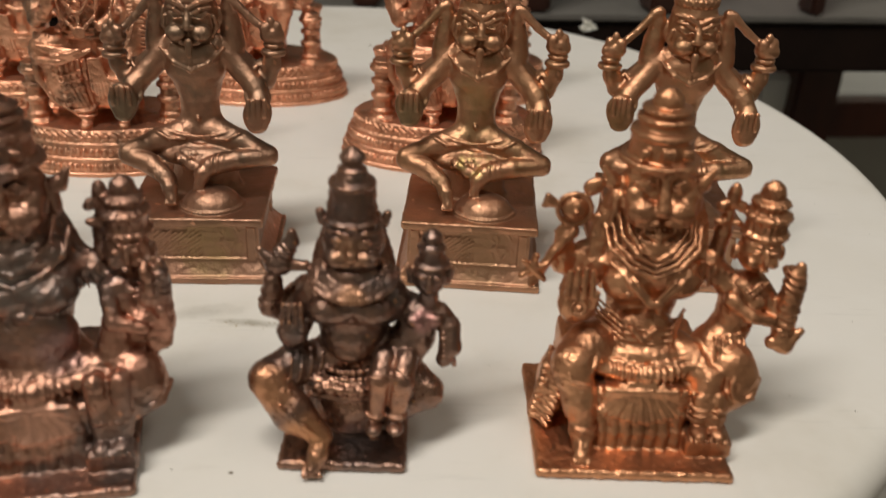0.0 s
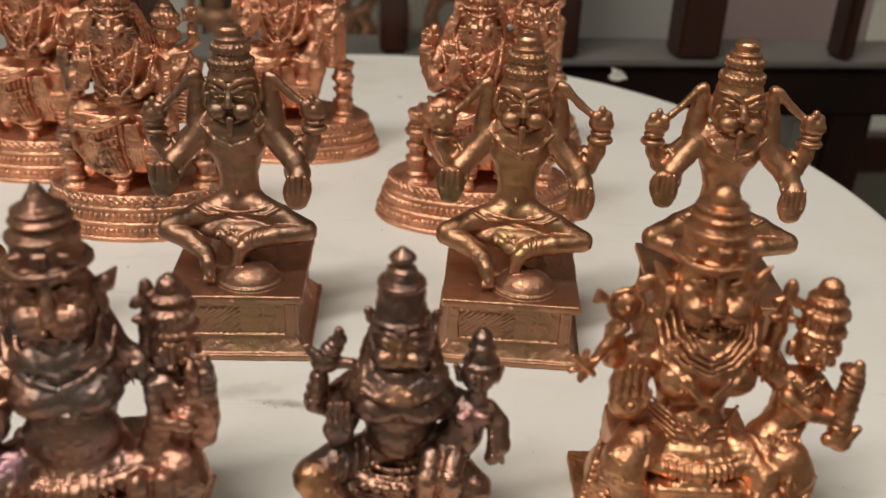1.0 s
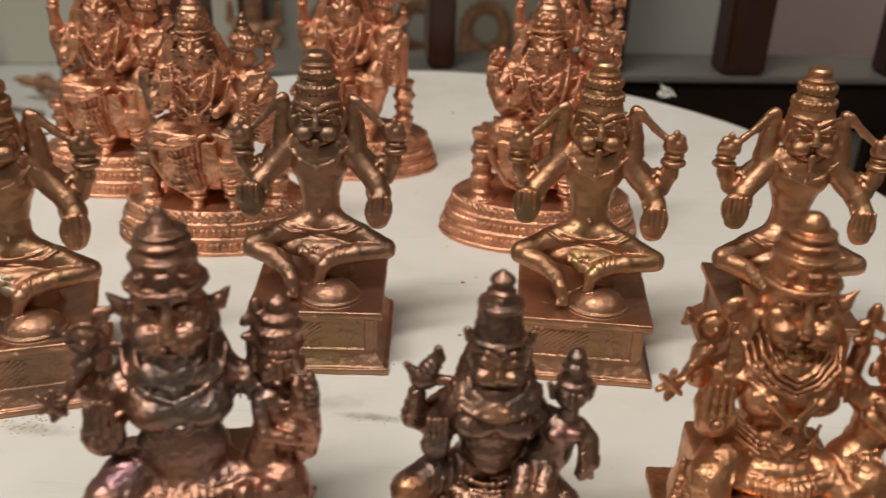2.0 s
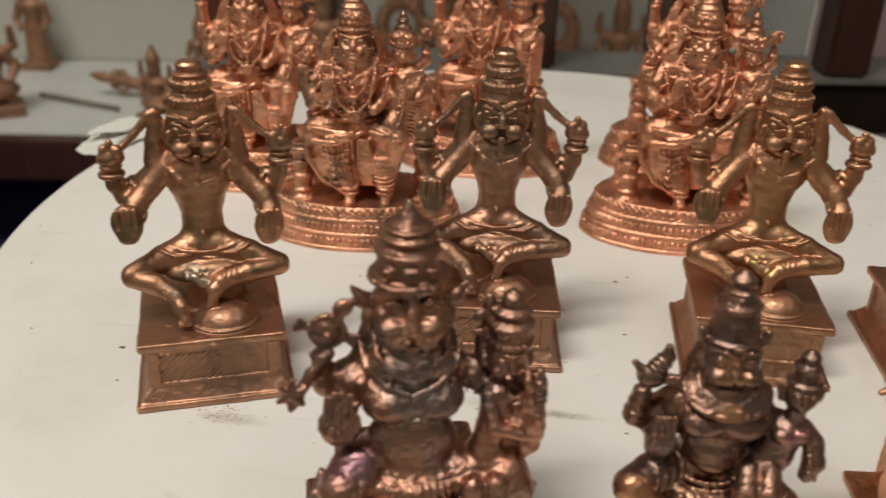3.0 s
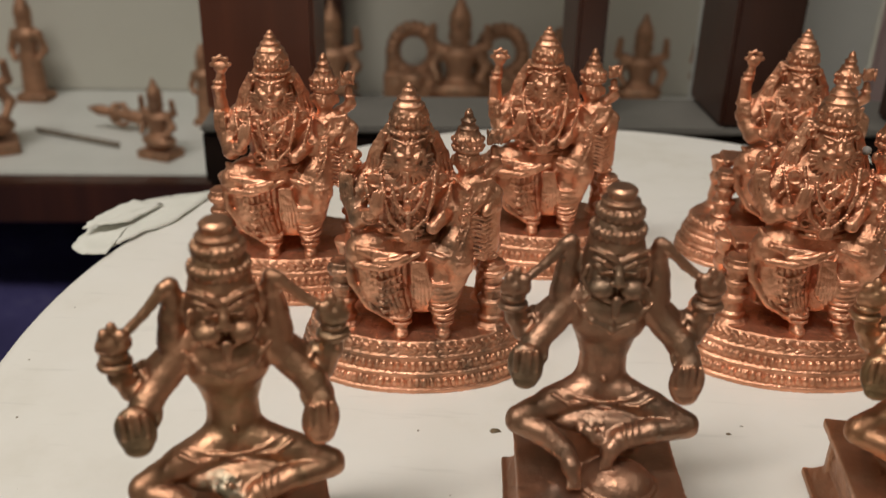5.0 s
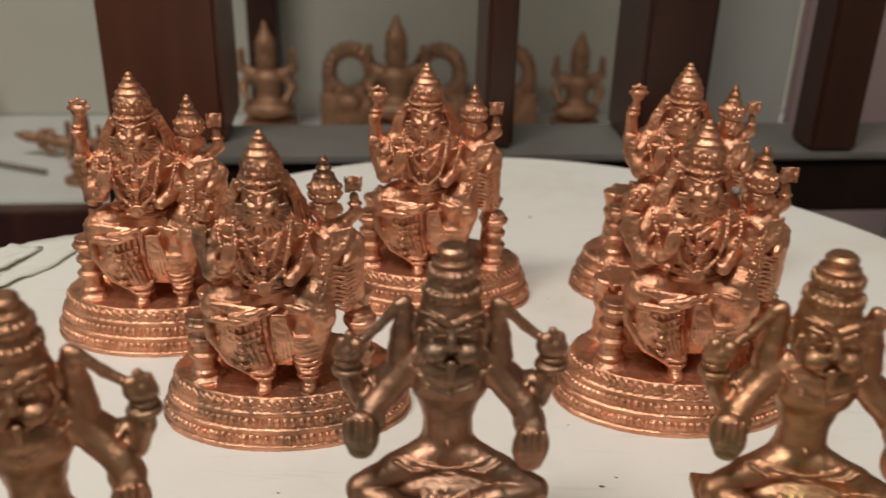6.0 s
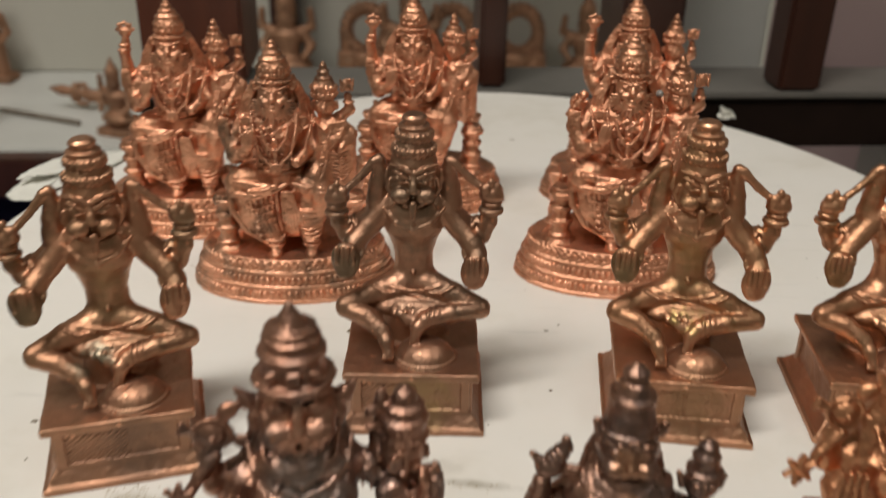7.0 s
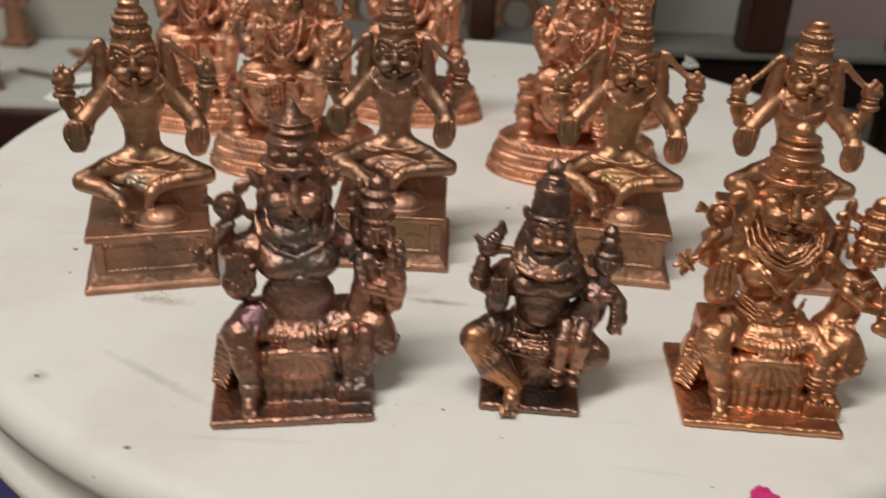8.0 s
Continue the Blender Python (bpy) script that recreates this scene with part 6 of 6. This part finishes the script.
# ---- the long shelf at the back, with its figures ----
BACK = pose(0, 0, 0, 0, 0, 5.0)


def shelf_box(lo, hi, bevel=0.002):
    bm = box(bmesh.new(), lo, hi, bevel)
    bm.transform(BACK)
    return bm


shelf = tagged(new("wall_shelf"), "long white shelf board with a dark wooden front edge", "shelf")
part("board", shelf_box((-1.3, 0.822, -0.190), (1.0, 1.12, -0.175)), SHELF_WHITE, shelf)
part("front_edge", shelf_box((-1.3, 0.800, -0.215), (1.0, 0.822, -0.177)), DARK_WOOD, shelf, "dark wooden edge strip")
part("back_panel", shelf_box((-1.3, 1.075, -0.175), (1.0, 1.085, 0.5)), WALL_WHITE, shelf)

# ---- the dark wooden frame behind the table ----
frame_stand = tagged(new("wooden_frame"), "dark varnished wooden frame with upright posts and a grey ledge", "wooden frame")
for x0, x1, y0, y1 in ((-0.150, -0.098, 0.480, 0.540), (0.022, 0.036, 0.470, 0.510), (0.092, 0.124, 0.462, 0.512), (0.178, 0.201, 0.462, 0.484), (0.268, 0.276, 0.462, 0.480), (0.36, 0.39, 0.46, 0.51)):
    part("post", shelf_box((x0, y0, -0.010), (x1, y1, 0.42)), RED_WOOD if x0 < -0.1 else DARK_WOOD, frame_stand)
part("rail", shelf_box((-0.150, 0.462, -0.041), (0.75, 0.486, -0.0135)), BLACK_WOOD, frame_stand)
part("ledge", shelf_box((-0.150, 0.460, -0.0135), (0.75, 0.51, -0.010), 0.001), LEDGE_GREY, frame_stand, "grey ledge on the rail")
# Unseen board, added overhead to shade the shelf behind the frame.
part("shade_board", shelf_box((-0.150, 0.600, 0.42), (0.11, 1.075, 0.44)), DARK_WOOD, frame_stand)
part("back_post", shelf_box((-0.150, 1.02, -0.175), (-0.12, 1.07, 0.42)), DARK_WOOD, frame_stand)
for x in (-0.13, 0.30, 0.72):
    part("leg", shelf_box((x - 0.014, 0.49, FLOOR), (x + 0.014, 0.52, -0.0135)), DARK_WOOD, frame_stand)
pink = thing("pink_board", shelf_box((0.212, 0.56, FLOOR), (0.34, 0.565, 0.40)), PINK_BOARD, "dull pink board standing behind the wooden frame", "board")
thing("white_board", shelf_box((0.108, 0.56, FLOOR), (0.209, 0.566, 0.40)), SHELF_WHITE, "plain white board standing behind the wooden frame", "board")
thing("grey_post", shelf_box((0.268, 0.50, FLOOR), (0.290, 0.53, -0.055)), SHELF_WHITE, "light grey square post below the wooden rail", "post")


def coarse(name, build, lo, hi, step=0.12):
    c = Clay(lo, hi, step)
    build(c)
    return c.skin(name)


def standing(c):
    c.slab((0, 0, 0.4), (1.6, 1.3, 0.4), 0.2, 0.1)
    c.lathe((0, 0, 0.7), [(0, 1.2), (2, 1.1), (4, 1.0), (5, 0.9), (6.2, 1.4), (6.8, 0.9)], 0.2, 0.8)
    c.egg((0, 0, 8.1), (0.85, 0.8, 0.95), 0.2)
    c.lathe((0, 0, 8.6), [(0, 0.9), (0.8, 0.8), (1.6, 0.5), (2.4, 0.15)], 0.1)
    both(lambda s: c.path([(s * 1.2, 0, 6.9), (s * 1.7, -0.1, 5.3), (s * 1.2, -0.7, 4.4)], [0.45, 0.38, 0.3], 0.2))
    for i in range(7):
        c.ring((0, 0, 1.3 + 0.55 * i), 1.15 - 0.03 * i, 0.12, 0.1, 0.8)


def seated(c):
    c.slab((0, 0, 0.5), (2.2, 1.6, 0.5), 0.2, 0.1)
    c.egg((0, 0, 2.0), (2.2, 1.4, 0.9), 0.3)
    c.lathe((0, 0.2, 2.2), [(0, 1.1), (1.2, 1.0), (2.6, 1.5), (3.2, 0.9)], 0.3, 0.75)
    c.egg((0, 0, 6.2), (0.9, 0.85, 1.0), 0.2)
    c.lathe((0, 0, 6.8), [(0, 0.9), (1.0, 0.8), (1.8, 0.4), (2.6, 0.1)], 0.1)
    both(lambda s: c.path([(s * 1.3, 0.2, 5.0), (s * 2.1, 0, 3.8), (s * 1.6, -0.9, 3.0)], [0.45, 0.4, 0.3], 0.2))
    both(lambda s: c.path([(s * 1.3, 0.3, 5.0), (s * 2.2, 0.3, 5.4), (s * 2.1, 0.2, 6.8)], [0.4, 0.35, 0.3], 0.2))


def arched(c):
    c.slab((0, 0, 1.9), (3.2, 1.0, 1.9), 0.3, 0.1)
    c.ring((0, 0.3, 6.0), 2.2, 0.75, 0.2, 1.1, turn=(90, 0, 0), rope=20)
    both(lambda s: c.limb((s * 2.3, 0.3, 3.0), (s * 2.3, 0.3, 6.0), 0.7, 0.7, 0.2))
    c.egg((0, -0.6, 3.0), (1.5, 1.0, 1.0), 0.3)
    both(lambda s: c.egg((s * 1.9, -0.8, 2.3), (0.7, 0.5, 0.9), 0.2))


STANDING = coarse("standing_figure", standing, (-2.4, -1.7, -0.2), (2.4, 1.7, 11.3))
SEATED = coarse("seated_figure", seated, (-3.0, -2.0, -0.2), (3.0, 2.0, 9.6))
ARCHED = coarse("arched_piece", arched, (-3.7, -1.9, -0.2), (3.7, 1.9, 9.8))
AGED = cast_metal("aged_copper", (0.46, 0.25, 0.15), (0.33, 0.18, 0.11), film=(0.22, 0.14, 0.09), film_at=0.58, rough=(0.45, 0.65), metal=0.7)


def shelved(mesh, x, y, rz, label, size=1.0, tilt=(0, 0), lift=0.0, name="shelf_figure"):
    ob = stand(mesh, AGED, x, y, rz, label, "figures on the long shelf")
    ob.name = name
    ob.matrix_world = pose(x / 100, y / 100, -0.175 + lift, tilt[0], tilt[1], rz) @ Matrix.Scale(size, 4)
    return ob


shelved(STANDING, -54.5, 99.5, 0, "aged copper standing figure on white shelf", 1.05)
shelved(SEATED, -51.5, 83.0, 30, "aged copper seated figure near the shelf edge", 1.2)
shelved(STANDING, -59.5, 92.5, 10, "aged copper standing figure on white shelf", 1.15)
shelved(SEATED, -35.5, 83.5, -20, "aged copper seated figure leaning on white shelf", 0.8)
shelved(STANDING, -38.0, 90.0, 0, "aged copper figure toppled on the white shelf", 0.62, (0, -80), 0.012)
shelved(STANDING, -34.0, 93.5, 0, "aged copper standing figure beside the frame", 0.75)
shelved(SEATED, -22.0, 100.0, 0, "aged copper seated figure on shaded shelf", 1.25)
shelved(ARCHED, -13.5, 102.0, 0, "aged copper arched shrine piece on shelf", 1.0)
shelved(SEATED, -8.5, 100.0, 0, "aged copper seated figure between two arches", 1.35)
shelved(ARCHED, -4.0, 102.5, 0, "aged copper arched shrine piece on shelf", 1.0)
shelved(ARCHED, 3.5, 103.0, 0, "aged copper arched shrine piece on shelf", 1.0)
shelved(SEATED, 11.0, 102.5, 0, "aged copper seated figure on shaded shelf", 1.15)
shelved(SEATED, 19.0, 102.5, 0, "aged copper seated figure on shaded shelf", 1.1)
bm = bmesh.new()
bmesh.ops.create_cone(bm, cap_ends=True, segments=10, radius1=0.0024, radius2=0.0024, depth=0.10, matrix=pose(-0.448, 0.869, -0.171, 0, 90, -20))
thing("iron_rod", bm, IRON, "short bent iron rod lying on the shelf", "rod")

# ---- blue cloth below ----
bm = bmesh.new()
bmesh.ops.create_grid(bm, x_segments=60, y_segments=60, size=0.5, matrix=Matrix.Translation((-0.70, 0.635, -0.30)))
for v in bm.verts:
    v.co.z += 0.03 * noise.noise(v.co * 4) + 0.012 * noise.noise(v.co * 13)
thing("low_bench", box(bmesh.new(), (-1.18, 0.155, FLOOR), (-0.22, 1.08, -0.345), 0.006), DARK_WOOD, "low dark wooden bench under a blue cloth", "bench")
thing("blue_cloth", bm, BLUE_CLOTH, "dark blue cloth spread over a low bench", "cloth", smooth=True)
